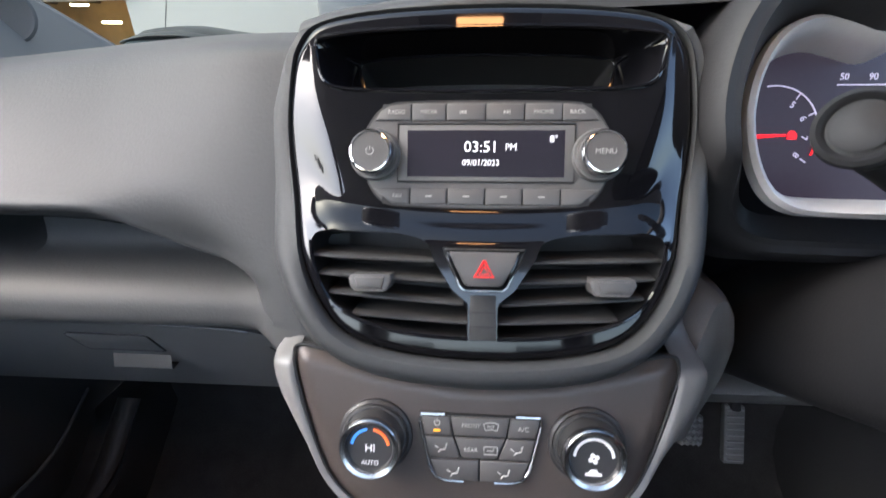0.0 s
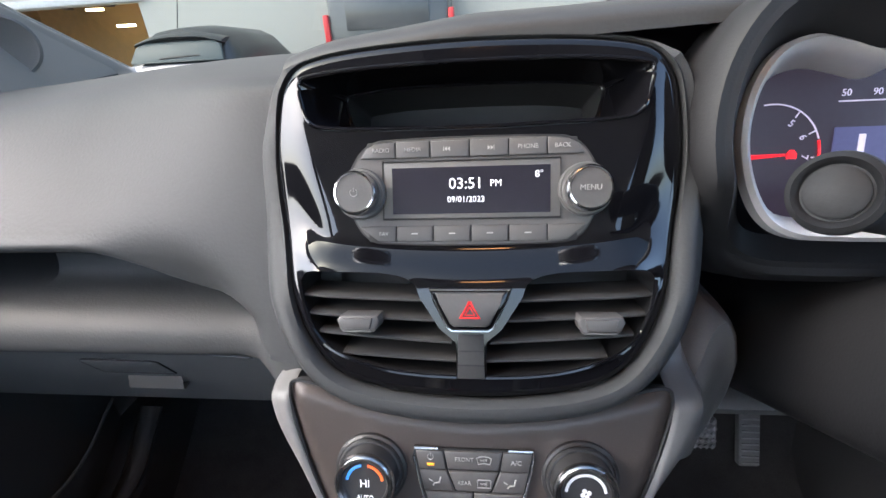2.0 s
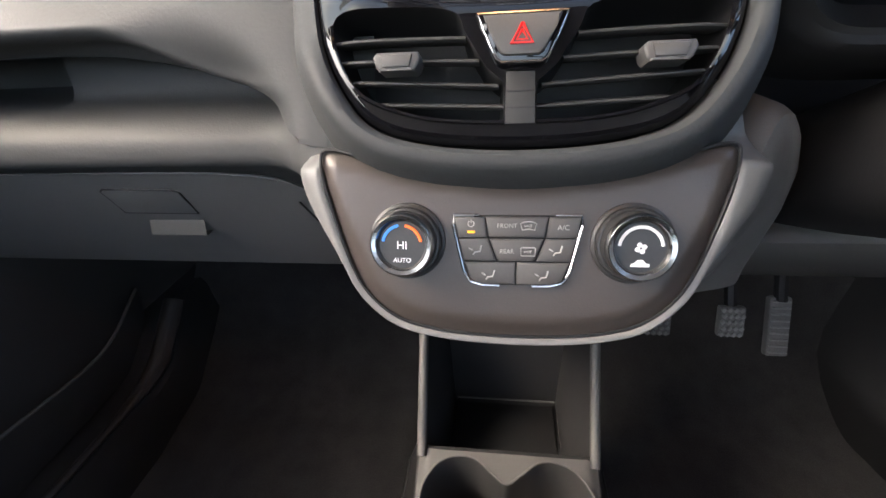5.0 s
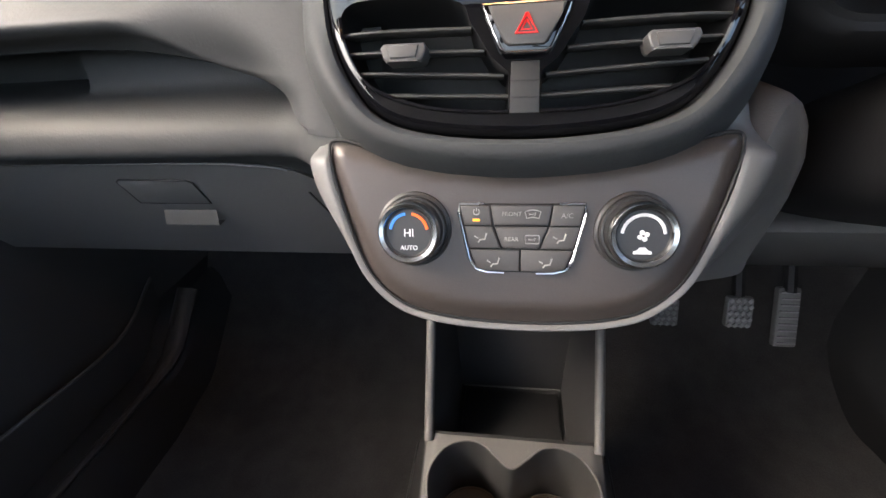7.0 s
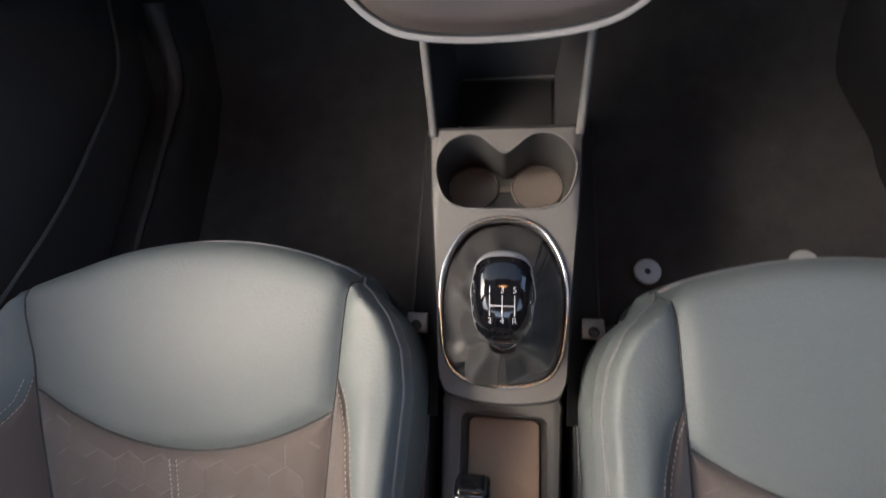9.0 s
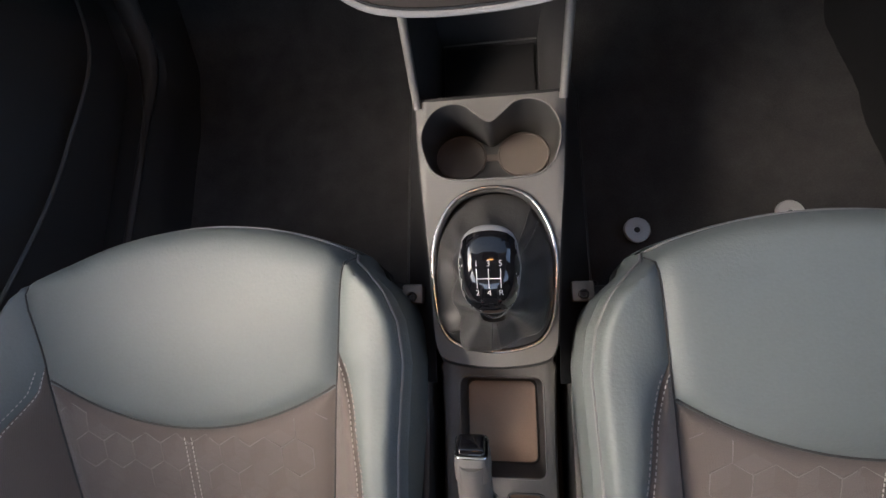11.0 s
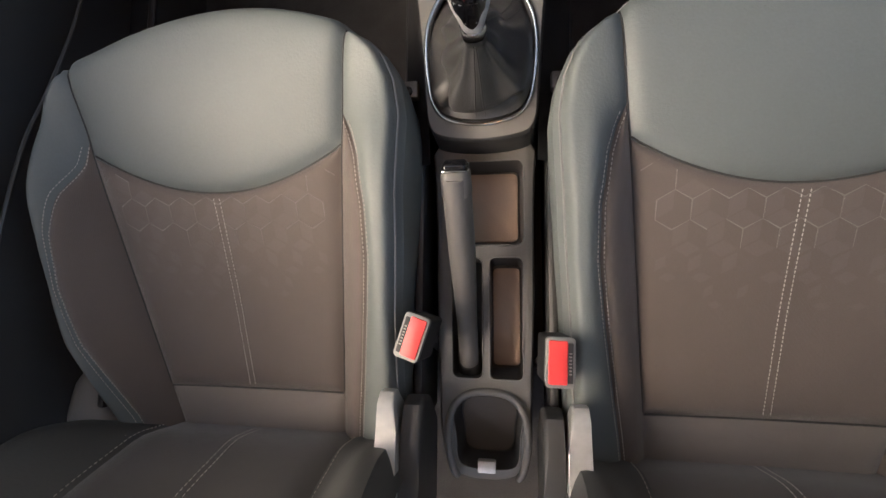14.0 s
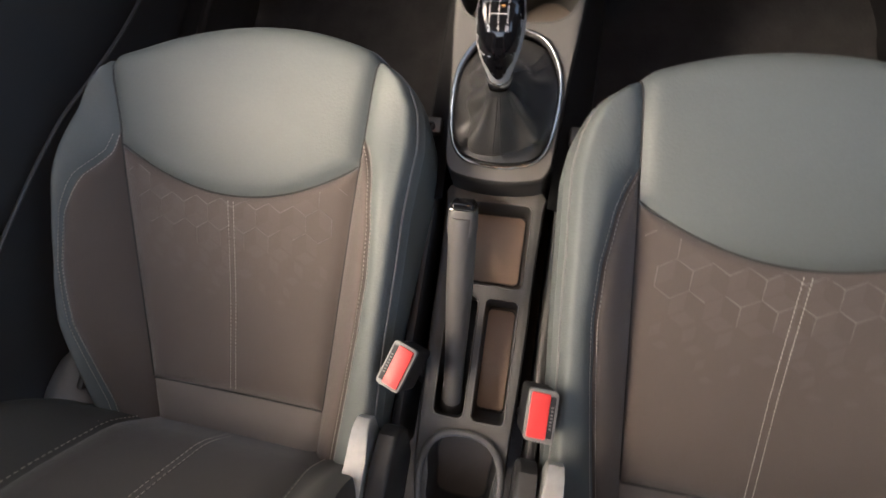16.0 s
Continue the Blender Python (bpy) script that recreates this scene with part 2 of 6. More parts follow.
def wall_in(outline, place, height, depth, shrink=1.0, floor=True, rounds=3):
    """The wall and floor of a recess under outline."""
    cu, cv = np.mean([q[0] for q in outline]), np.mean([q[1] for q in outline])
    rows = []
    for k in range(rounds + 1):
        f = k / rounds
        s = 1 + (shrink - 1) * f
        rows.append([place(cu + (u - cu) * s, cv + (v - cv) * s, height(u, v) - depth * f) for u, v in outline])
    bm = grid(rows, close_u=True)
    if floor:
        bm.verts.ensure_lookup_table()
        n = len(outline)
        bm.faces.new([bm.verts[rounds * n + i] for i in range(n)])
    return bm


def words(text, size, mat, m, parent, name="lettering", depth=0.0002, align="CENTER"):
    """Raised lettering as a mesh, in the plane of the pose m."""
    cu = bpy.data.curves.new("t", "FONT")
    cu.body, cu.size, cu.extrude, cu.align_x, cu.align_y = text, size, depth, align, "CENTER"
    cu.resolution_u = 3
    ob = bpy.data.objects.new("t", cu)
    scene.collection.objects.link(ob)
    bpy.context.view_layer.update()
    me = bpy.data.meshes.new_from_object(ob.evaluated_get(bpy.context.evaluated_depsgraph_get()))
    bpy.data.objects.remove(ob)
    me.transform(m)
    me.materials.clear()
    me.materials.append(mat)
    o = new(name, me)
    o.parent = parent
    o.matrix_parent_inverse = parent.matrix_basis.inverted()
    return o


# ---- the frame of the centre stack: u across, v up its slope, w towards the seats ----
STACK_O, STACK_V = Vector((0, 0.4086, 0.65)), Vector((0, 0.3712, 0.9286))
STACK_W = Vector((0, -0.9286, 0.3712))
STACK = Matrix.Translation(STACK_O) @ Matrix(((1, 0, 0, 0), (0, STACK_V.y, STACK_W.y, 0), (0, STACK_V.z, STACK_W.z, 0), (0, 0, 0, 1)))


def S(u, v, w=0.0):
    return STACK_O + Vector((u, 0, 0)) + STACK_V * v + STACK_W * w


def smooth(a, b, x):
    t = min(1.0, max(0.0, (x - a) / (b - a)))
    return t * t * (3 - 2 * t)


def mirrored(half):
    """A closed outline from its half at u >= 0, given from the top middle to the bottom middle."""
    return half + [(-u, v) for u, v in half[-2:0:-1]]


def fascia_w(u, v):
    """How far the glossy fascia stands out: flat at the radio, swelling at the vents."""
    e = smooth(0.092, 0.126, abs(u))
    swell = 0.017 * smooth(0.0888 + 0.04 * e, 0.0660 - 0.04 * e, v - 0.9 * min(0.011, u * u))
    x = abs(u)
    x0 = 0.082 + 0.016 * smooth(0.085, 0.165, v)
    roll = 0.42 * (x - x0 - 0.0075) if x > x0 + 0.015 else 0.42 * max(0.0, x - x0) ** 2 / 0.03
    roll *= smooth(0.228, 0.192, v) * smooth(0.0, 0.11, v)
    return 0.004 + swell * (1 - 0.4 * (u / 0.127) ** 2) - roll


# ---- the shell of the car ----
def panel_x(x, ys, zs, thick=0.04):
    """An upright side wall between stretches of y and z."""
    return box((x, sum(ys) / 2, sum(zs) / 2), (thick, ys[1] - ys[0], zs[1] - zs[0]))


def build_shell():
    rows = []
    for x in np.linspace(-0.66, 0.66, 34):
        row = []
        for y, z in spline([(-1.3, 0.02), (0.3, 0.02), (0.62, 0.03), (0.75, 0.08), (0.92, 0.28), (1.0, 0.5)], 40):
            bumpy = 0.004 * noise.noise((x * 9, y * 9, 3.1)) + 0.002 * noise.noise((x * 31, y * 31, 1.0))
            side = 0.05 * smooth(0.56, 0.66, abs(x)) + 0.02 * smooth(0.16, 0.08, abs(x))
            row.append((x, y, z + bumpy + side))
        rows.append(row)
    structure("floor", grid(rows), CARPET, "dark charcoal carpet of the footwells")
    structure("firewall", box((0, 1.03, 0.40), (1.5, 0.05, 0.8)), BLACK, "black bulkhead ahead of the footwells")
    structure("ceiling", box((0, -0.555, 1.24), (1.40, 1.69, 0.03), 0.01), HEADLINER, "pale grey woven headliner of the roof")
    for s, nm in ((-1, "wall_passenger_side"), (1, "wall_driver_side")):
        bm = panel_x(s * 0.73, (-1.35, 1.0), (0.0, 0.82))
        if s < 0:
            box((s * 0.69, -0.36, 1.03), (0.05, 0.12, 0.44), 0.01, bm=bm)
            box((s * 0.69, -1.30, 1.03), (0.05, 0.14, 0.44), 0.01, bm=bm)
        else:
            # unseen half-metre pillar, added wide to keep side light off the driver's seat
            box((s * 0.69, -0.20, 1.03), (0.05, 0.50, 0.44), 0.01, bm=bm)
            box((s * 0.69, -1.30, 1.03), (0.05, 0.14, 0.44), 0.01, bm=bm)
        bm2 = tube([(s * 0.665, 1.0, 0.80), (s * 0.70, 0.64, 0.99), (s * 0.72, 0.24, 1.23)], 0.04, sides=12)
        structure(nm, bm, DARK, "dark grey inner side of the car body")
        structure("trim_pillar", bm2, PILLARTRIM, "grey windscreen pillar trim")
    bm = box((0, -1.37, 0.42), (1.5, 0.05, 0.84))
    for s in (-1, 1):
        box((s * 0.64, -1.37, 1.03), (0.18, 0.05, 0.40), 0.01, bm=bm)
    structure("wall_rear", bm, DARK, "dark rear of the cabin below the rear window")


build_shell()


def tinted_glass():
    """Laminated windscreen glass: green-grey tint, mirror-like gloss."""
    m = bpy.data.materials.new("tinted_glass")
    m.use_nodes = True
    n, link = m.node_tree.nodes, m.node_tree.links.new
    n.remove(n["Principled BSDF"])
    clear, gloss, mix = n.new("ShaderNodeBsdfTransparent"), n.new("ShaderNodeBsdfGlossy"), n.new("ShaderNodeMixShader")
    clear.inputs[0].default_value = (0.32, 0.345, 0.332, 1)
    gloss.inputs["Roughness"].default_value = 0.02
    mix.inputs[0].default_value = 0.04
    link(clear.outputs[0], mix.inputs[1])
    link(gloss.outputs[0], mix.inputs[2])
    link(mix.outputs[0], n["Material Output"].inputs[0])
    return m


rows = [[(x * (1 - 0.06 * f), 1.04 - 0.76 * f - 0.05 * (x / 0.68) ** 2, 0.835 + 0.395 * f) for x in np.linspace(-0.68, 0.68, 20)] for f in np.linspace(0, 1, 8)]
windscreen = structure("window_windscreen", grid(rows), tinted_glass(), "curved green-tinted windscreen")
windscreen.visible_shadow = False


# ---- dashboard ----
dash = thing("dashboard", (0, 0.75, 0.8), "grey soft-grained plastic dashboard of a small car", "dashboard")


def slot_lip(x):
    return float(np.interp(x, [-0.45, -0.36, -0.311, -0.275, -0.241, -0.215, -0.190, -0.170, -0.150, -0.12], [0.7035, 0.7035, 0.701, 0.6955, 0.688, 0.6795, 0.6695, 0.6625, 0.6545, 0.650]))


def build_dash():
    # the upper pad, from the windscreen over the crest and an undercut roll to the lip of the open shelf
    rows = []
    for x in np.linspace(-0.70, -0.124, 58):
        lip = slot_lip(x)
        d = -0.006 - 0.022 * smooth(-0.2, -0.6, x)
        g = 1 - smooth(-0.30, -0.18, x)
        prof = [(1.0, 0.842 + d), (0.80, 0.848 + d), (0.68, 0.849 + d), (0.60, 0.842 + d), (0.55, 0.822 + d * 0.6), (0.515, 0.788 + d * 0.3), (0.485, 0.752), (0.468 + 0.004 * (1 - g), 0.731), (0.463 + 0.008 * (1 - g), 0.7235 - 0.03 * (1 - g)), (0.469, 0.7165 - 0.035 * (1 - g)), (0.486, max(lip + 0.004, 0.7105 - 0.04 * (1 - g))), (0.4955, lip + 0.0022), (0.498, lip), (0.506, lip - 0.001), (0.60, lip - 0.004)]
        row = []
        high, low = smooth(-0.31, -0.15, x), smooth(-0.20, -0.142, x)
        for y, z in spline(prof, 60):
            meet = 0.4278 + (z - 0.65) * 0.4
            f = low + (high - low) * smooth(lip + 0.004, lip + 0.055, z)
            row.append((x, y + (min(y, meet) - y) * f * smooth(0.845, 0.825, z), z))
        rows.append(row)
    part("upper_pad", grid(rows), SOFT, dash)
    rows = []
    for x in np.linspace(-0.70, -0.09, 44):
        deep = 0.07 * smooth(-0.40, -0.425, x)
        prof = [(0.534 + deep, 0.71), (0.531 + deep, 0.676), (0.522 + deep, 0.6630), (0.499, 0.6600), (0.480, 0.6555), (0.4665, 0.645), (0.4620, 0.633), (0.4630, 0.6235), (0.4715, 0.6165), (0.490, 0.602), (0.520, 0.555), (0.545, 0.515), (0.575, 0.466)]
        f = smooth(-0.185, -0.130, x)
        rows.append([(x, y + (min(y, 0.4285 + (z - 0.65) * 0.4) - y) * f * smooth(0.585, 0.635, z), z) for y, z in spline(prof, 44)])
    part("shelf_bolster", grid(rows), SOFT, dash, "smooth grey roll below the open shelf")
    # glovebox lid
    lid = [(-0.70, 0.6105), (-0.45, 0.6115), (-0.32, 0.6118), (-0.25, 0.610), (-0.215, 0.606), (-0.195, 0.600), (-0.175, 0.585), (-0.155, 0.558), (-0.135, 0.52), (-0.12, 0.49)]
    rows = []
    for x in np.linspace(-0.70, -0.125, 60):
        top = float(np.interp(x, [q[0] for q in lid], [q[1] for q in lid]))
        low = 0.458
        row = [(x, 0.490 + 0.615 * (0.614 - top), top - 0.001)]
        for k in range(16):
            f = k / 15
            z = top + (low - top) * f
            row.append((x, 0.4785 + 0.615 * (0.614 - z), z))
        row += [(x, 0.62, low - 0.002), (x, 0.95, low + 0.03)]
        rows.append(row)
    gb = part("glovebox", grid(rows), GLOVE, dash, "dark grey glovebox lid")

    def G(u, v, w):
        return Vector((u, 0.4785 + 0.615 * (0.614 - v) - w * 0.852, v - w * 0.524))

    flap = [(-0.385, 0.5875), (-0.380, 0.5905), (-0.310, 0.5890), (-0.305, 0.5860), (-0.309, 0.5555), (-0.389, 0.5565)]
    hd = part("handle", prism(flap, G, -0.004, 0.0012, 0.0008), GLOVE, gb, "lift-up glovebox handle flap")
    ledge = [[G(u, v, w) for u in np.linspace(a, b, 6)] for v, w, a, b in ((0.5545, 0.0005, -0.372, -0.311), (0.5520, -0.004, -0.372, -0.311), (0.5495, -0.0045, -0.372, -0.311), (0.5315, 0.0090, -0.379, -0.315), (0.5295, 0.0092, -0.380, -0.3152), (0.5255, 0.0, -0.381, -0.3152))]
    # the daylight on this upward ledge is put into a paler plastic
    part("finger_slot", grid(ledge), PILLARTRIM, gb, "finger ledge under the handle, paler colour standing in for light on it")
    part("gap", tube([G(u, v, 0.0004) for u, v in flap + flap[:1]], 0.0011, sides=6), BLACK, hd)
    part("lid_edge", tube([G(x, float(np.interp(x, [q[0] for q in lid], [q[1] for q in lid])) - 0.0012, 0.0002) for x in np.linspace(-0.70, -0.20, 40)], 0.0013, sides=6), SHELL, gb)
    part("lid_side_gap", tube([G(-0.194, 0.572, 0.0), G(-0.189, 0.548, 0.0), G(-0.182, 0.520, 0.0)], 0.0012, sides=6), BLACK, gb)
    # driver's side: crest over the instruments, and the lower knee panel with its open tray
    rows = []
    for x in np.linspace(-0.124, 0.72, 60):
        t = float(np.interp(x, [-0.2, -0.15, -0.1, 0, 0.06, 0.2, 0.3, 0.45, 0.7], [0.822, 0.838, 0.851, 0.8625, 0.8635, 0.868, 0.888, 0.888, 0.86]))
        prof = [(1.0, 0.830), (0.80, min(0.842, t)), (0.66, t - 0.003), (0.56, t + 0.001), (0.518, t - 0.001), (0.500, t - 0.007), (0.497, t - 0.018)]
        rows.append([(x, y, z) for y, z in spline(prof, 24)])
    part("crest", grid(rows), DARK, dash, "dark grey brow over stack and instruments")
    rows = []
    for x in np.linspace(0.19, 0.70, 24):
        prof = [(0.70, 0.60), (0.70, 0.541), (0.54, 0.538), (0.521, 0.5372), (0.514, 0.535), (0.511, 0.530), (0.515, 0.520), (0.560, 0.476), (0.600, 0.437), (0.606, 0.435), (0.9, 0.47)]
        rows.append([(x, y, z) for y, z in prof])
    part("knee_panel", grid(rows), SHELL, dash, "dark grey lower panel with open tray")
    part("binnacle_backing", box((0.45, 0.72, 0.70), (0.62, 0.06, 0.36)), BLACK, dash)
    # the sail panel at the foot of the pillar, with its round tweeter cover
    rows = []
    for f in np.linspace(0, 1, 14):
        top = np.array((-0.60, 0.655, 0.967)) * (1 - f) + np.array((-0.547, 0.85, 0.836)) * f
        low = np.array((-0.515, 0.655, 0.815)) * (1 - f) + np.array((-0.543, 0.85, 0.828)) * f
        rows.append([tuple(low + (top - low) * g) for g in np.linspace(0, 1, 8)])
    rows.insert(0, [(-0.70, 0.50, 0.80 + 0.22 * g) for g in np.linspace(0, 1, 8)])
    part("sail_seam", tube([Vector(r[0]) + Vector((0.002, -0.002, 0.0)) for r in rows], 0.0016, sides=6), BLACK, dash)
    part("sail_panel", grid(rows), PILLARTRIM, dash, "grey sail panel at the pillar foot")
    part("tweeter_cover", lathe([(0.034, 0), (0.034, 0.003), (0.031, 0.005), (0.028, 0.003), (0, 0.002)], look((-0.549, 0.706, 0.869), (-0.05, 0.2, 0.86)) @ pose(0, 0, 0, 180)), SHELL, dash)


build_dash()


# ---- centre stack ----
SLAT = material("satin_slat_plastic", (0.040, 0.040, 0.040), 0.5, 0, 0.05, 500, 0.1, spec=0.22)
stack = thing("centre_stack", S(0, -0.1, -0.05), "tall centre stack of grey plastic with a glossy black fascia", "dashboard")
def offset(outline, d):
    """The outline moved sideways by d."""
    n, out = len(outline), []
    for i, (u, v) in enumerate(outline):
        a, b = outline[i - 1], outline[(i + 1) % n]
        t = np.array((b[0] - a[0], b[1] - a[1]))
        t /= np.linalg.norm(t)
        out.append((u - t[1] * d, v + t[0] * d))
    return out


OUT = [(q[0], q[1]) for q in spline(mirrored([(0, 0.212), (0.065, 0.2095), (0.102, 0.2035), (0.116, 0.193), (0.1225, 0.177), (0.1262, 0.135), (0.1215, 0.097), (0.113, 0.062), (0.101, 0.0345), (0.0825, 0.013), (0.0505, 0.003), (0, -0.0005)]), 150, True)]
OUT = offset(OUT, 0.0055 * (1 if sum(OUT[i - 1][0] * OUT[i][1] - OUT[i][0] * OUT[i - 1][1] for i in range(len(OUT))) > 0 else -1))
SHELF = [(q[0], q[1]) for q in spline(mirrored([(0, 0.1985), (0.06, 0.1975), (0.098, 0.194), (0.1055, 0.190), (0.104, 0.178), (0.099, 0.166), (0.085, 0.162), (0.04, 0.1605), (0, 0.160)]), 90, True)]
VENT = [(0.106, 0.0685), (0.1035, 0.055), (0.095, 0.037), (0.082, 0.0255), (0.058, 0.017), (0.034, 0.0135), (0.0085, 0.0125), (0.0085, 0.033), (0.018, 0.041), (0.030, 0.060), (0.034, 0.069), (0.05, 0.0735), (0.075, 0.0745), (0.1, 0.0745)]
VENT_R = [(q[0], q[1]) for q in spline(VENT[:7], 26)] + VENT[7:9] + [(q[0], q[1]) for q in spline(VENT[9:] + VENT[:1], 14)][:-1]
VENT_L = [(-u, v) for u, v in VENT_R][::-1]


def build_stack():
    area = sum(OUT[i - 1][0] * OUT[i][1] - OUT[i][0] * OUT[i - 1][1] for i in range(len(OUT)))
    out = -1 if area > 0 else 1
    fas = part("fascia", sheet(OUT, [SHELF, VENT_L, VENT_R], S, fascia_w, 0.0026), PIANO, stack, "piano black fascia")
    # rolled glossy rim of the fascia
    rows = []
    for d, h in ((0.0, 0.0), (0.0016, -0.0004), (0.0034, -0.0015), (0.0050, -0.0035), (0.0060, -0.0065), (0.0064, -0.011)):
        o = offset(OUT, out * d)
        rows.append([S(u, v, fascia_w(*OUT[i]) + h) for i, (u, v) in enumerate(o)])
    part("rim", grid(rows, close_u=True), PIANO, fas)
    # storage shelf
    deep = [(q[0] * 0.81, 0.179 + (q[1] - 0.179) * 0.82) for q in SHELF]
    rows = [[S(u, v, 0.002) for u, v in SHELF], [S(u * 0.97, 0.179 + (v - 0.179) * 0.95, -0.002) for u, v in SHELF], [S(u * 0.86, 0.179 + (v - 0.179) * 0.88, -0.022) for u, v in SHELF], [S(u, v, -0.03) for u, v in deep]]
    part("shelf_lip", grid(rows, close_u=True), PIANO, fas)
    part("pocket_edge", tube([S(u, v, -0.0292) for u, v in deep], 0.0009, True, 8), PIANO, fas)
    part("shelf_edge", tube([S(u, v, fascia_w(u, v) + 0.0002) for u, v in SHELF], 0.0013, True, 8), PIANO, fas)
    bm = grid([[S(u, v, -0.03) for u, v in deep], [S(u, v, -0.09) for u, v in deep]], close_u=True)
    bm.verts.ensure_lookup_table()
    bm.faces.new([bm.verts[len(deep) + i] for i in range(len(deep))])
    part("shelf_recess", bm, DARK, fas, "open black storage pocket")
    # soft grey surround: tight at the bottom and by the dials, spreading wide towards the passenger
    tight = ((0.0068, -0.006), (0.0075, 0.001), (0.010, 0.0038), (0.0145, 0.0042), (0.0185, 0.0015), (0.0235, -0.007), (0.034, -0.024), (0.045, -0.048), (0.06, -0.085), (0.075, -0.13))
    wide = ((0.0068, -0.006), (0.0075, -0.001), (0.010, 0.0012), (0.015, 0.0012), (0.020, -0.001), (0.026, -0.008), (0.034, -0.022), (0.045, -0.048), (0.06, -0.085), (0.075, -0.13))
    rows = []
    for (d0, h0), (d1, h1) in zip(tight, wide):
        row = []
        o0, o1 = offset(OUT, out * d0), offset(OUT, out * d1)
        for i, (u0, v0) in enumerate(OUT):
            k = smooth(0.06, 0.10, -u0) * smooth(0.035, 0.075, v0) * smooth(0.215, 0.15, v0)
            up = smooth(0.15, 0.20, v0)
            d, h = d0 + (d1 - d0) * k, h0 + (h1 - h0) * k
            u, v = o0[i][0] + (o1[i][0] - o0[i][0]) * k, o0[i][1] + (o1[i][1] - o0[i][1]) * k
            base = fascia_w(u0, v0) * (1 - 0.5 * smooth(0.02, 0.06, d))
            sunk = max(smooth(0.02, 0.16, v0) * smooth(0.05, 0.09, -u0), 0.7 * smooth(0.07, 0.16, v0) * smooth(0.05, 0.09, u0), 1.9 * smooth(0.185, 0.200, v0)) * smooth(0.0068, 0.009, d)
            row.append(S(u, v, base + h - 0.011 * sunk - 0.02 * up * smooth(0.012, 0.03, d)))
        rows.append(row)
    part("surround", grid(rows, close_u=True), SOFT, stack, "soft grey grained surround")
    # vents: dark ducts, slats, tabs
    for side, poly in ((-1, VENT_L), (1, VENT_R)):
        vent = part("air_vent", wall_in(poly, S, lambda u, v: fascia_w(u, v) - 0.0005, 0.045, 0.96), BLACK, stack, "black slatted air vent")
        part("vent_edge", tube([S(u, v, fascia_w(u, v) + 0.0003) for u, v in (poly[:26] if side > 0 else poly[-26:])], 0.0012, sides=6), PIANO, vent)
        for v0, tilt in ((0.0590, 0.0030), (0.0475, 0.0040), (0.0355, 0.0060), (0.0240, 0.0045)):
            hits = []
            for a, b in zip(poly, poly[1:] + poly[:1]):
                if (a[1] - v0) * (b[1] - v0) < 0:
                    hits.append(a[0] + (b[0] - a[0]) * (v0 - a[1]) / (b[1] - a[1]))
            u0, u1 = min(hits), max(hits)
            rows = []
            for k in range(14):
                u = u0 + (u1 - u0) * k / 13
                w = fascia_w(u, v0) - 0.0045
                sag = tilt * (abs(u) / 0.1 - 0.5)
                prof = [(0.0, 0.0011), (0.0012, 0.0003), (0.0012, -0.0006), (0.0002, -0.0013), (-0.008, -0.0006), (-0.024, 0.003), (-0.024, 0.0055), (-0.008, 0.0026)]
                rows.append([S(u, v0 + sag + h - 0.001, w + dw) for dw, h in prof])
            part("slat", grid(rows, close_u=True, caps=True), SLAT, vent)
        uc = -0.066 if side < 0 else 0.0725
        tabp = [(-0.0095, -0.0062), (0.0092, -0.0062), (0.0112, -0.0045), (0.0132, 0.0002), (0.0118, 0.0034), (-0.0105, 0.0034), (-0.0128, 0.001), (-0.0112, -0.0045)]
        tab = part("vent_tab", prism([(uc + a, 0.0462 + b) for a, b in tabp], S, 0.010, 0.0250, 0.0016, segments=3), BUTTON, vent, "grey sliding vent tab")
        part("tab_pad", prism([(uc - 0.0072, 0.0418), (uc + 0.0072, 0.0418), (uc + 0.0090, 0.0482), (uc - 0.0088, 0.0482)], S, 0.020, 0.0262, 0.001), BUTTON, tab)
        part("tab_edge", tube([S(uc + a, 0.0404, w) for a, w in ((-0.0098, 0.0225), (-0.0085, 0.0252), (0.0083, 0.0252), (0.0096, 0.0225))], 0.0006, sides=6), SHELL, tab)
    # hazard switch with its bezel, and the bar below it
    hz = [(-0.0208, 0.0605), (0.0208, 0.0605), (0.0185, 0.0545), (0.0120, 0.0415), (0.0095, 0.0398), (-0.0095, 0.0398), (-0.0120, 0.0415), (-0.0185, 0.0545)]
    hz = [(u * 0.94, 0.0545 + (v - 0.0505) * 0.94) for u, v in hz]
    bez = [(u * 1.22, 0.0538 + (v - 0.0545) * 1.30) for u, v in hz]
    hb = part("hazard_bezel", prism(bez, S, 0.012, 0.0268, 0.0022), PIANO, stack, "glossy black bezel of the hazard switch")
    part("bezel_line", tube([S(u * 0.945, 0.0538 + (v - 0.0538) * 0.93, 0.0268) for u, v in bez], 0.0007, True, 6), DARKCHROME, hb)
    btn = part("hazard_switch", prism(hz, S, 0.0225, 0.0296, 0.0013), BUTTON, stack, "grey hazard switch")
    for r, k in ((0.0062, 0.0009), (0.0031, 0.0006)):
        tri = [(r * math.sin(a), 0.0530 + r * math.cos(a)) for a in (0, 2.094, 4.189)]
        part("warning_triangle", tube([S(u, v, 0.0298) for u, v in tri + tri[:1]], k, sides=6), HAZARD, btn)
    part("centre_bar", prism([(-0.0082, 0.0115), (0.0082, 0.0115), (0.0076, 0.0385), (-0.0076, 0.0385)], S, -0.02, 0.0218, 0.0012), SLAT, stack)
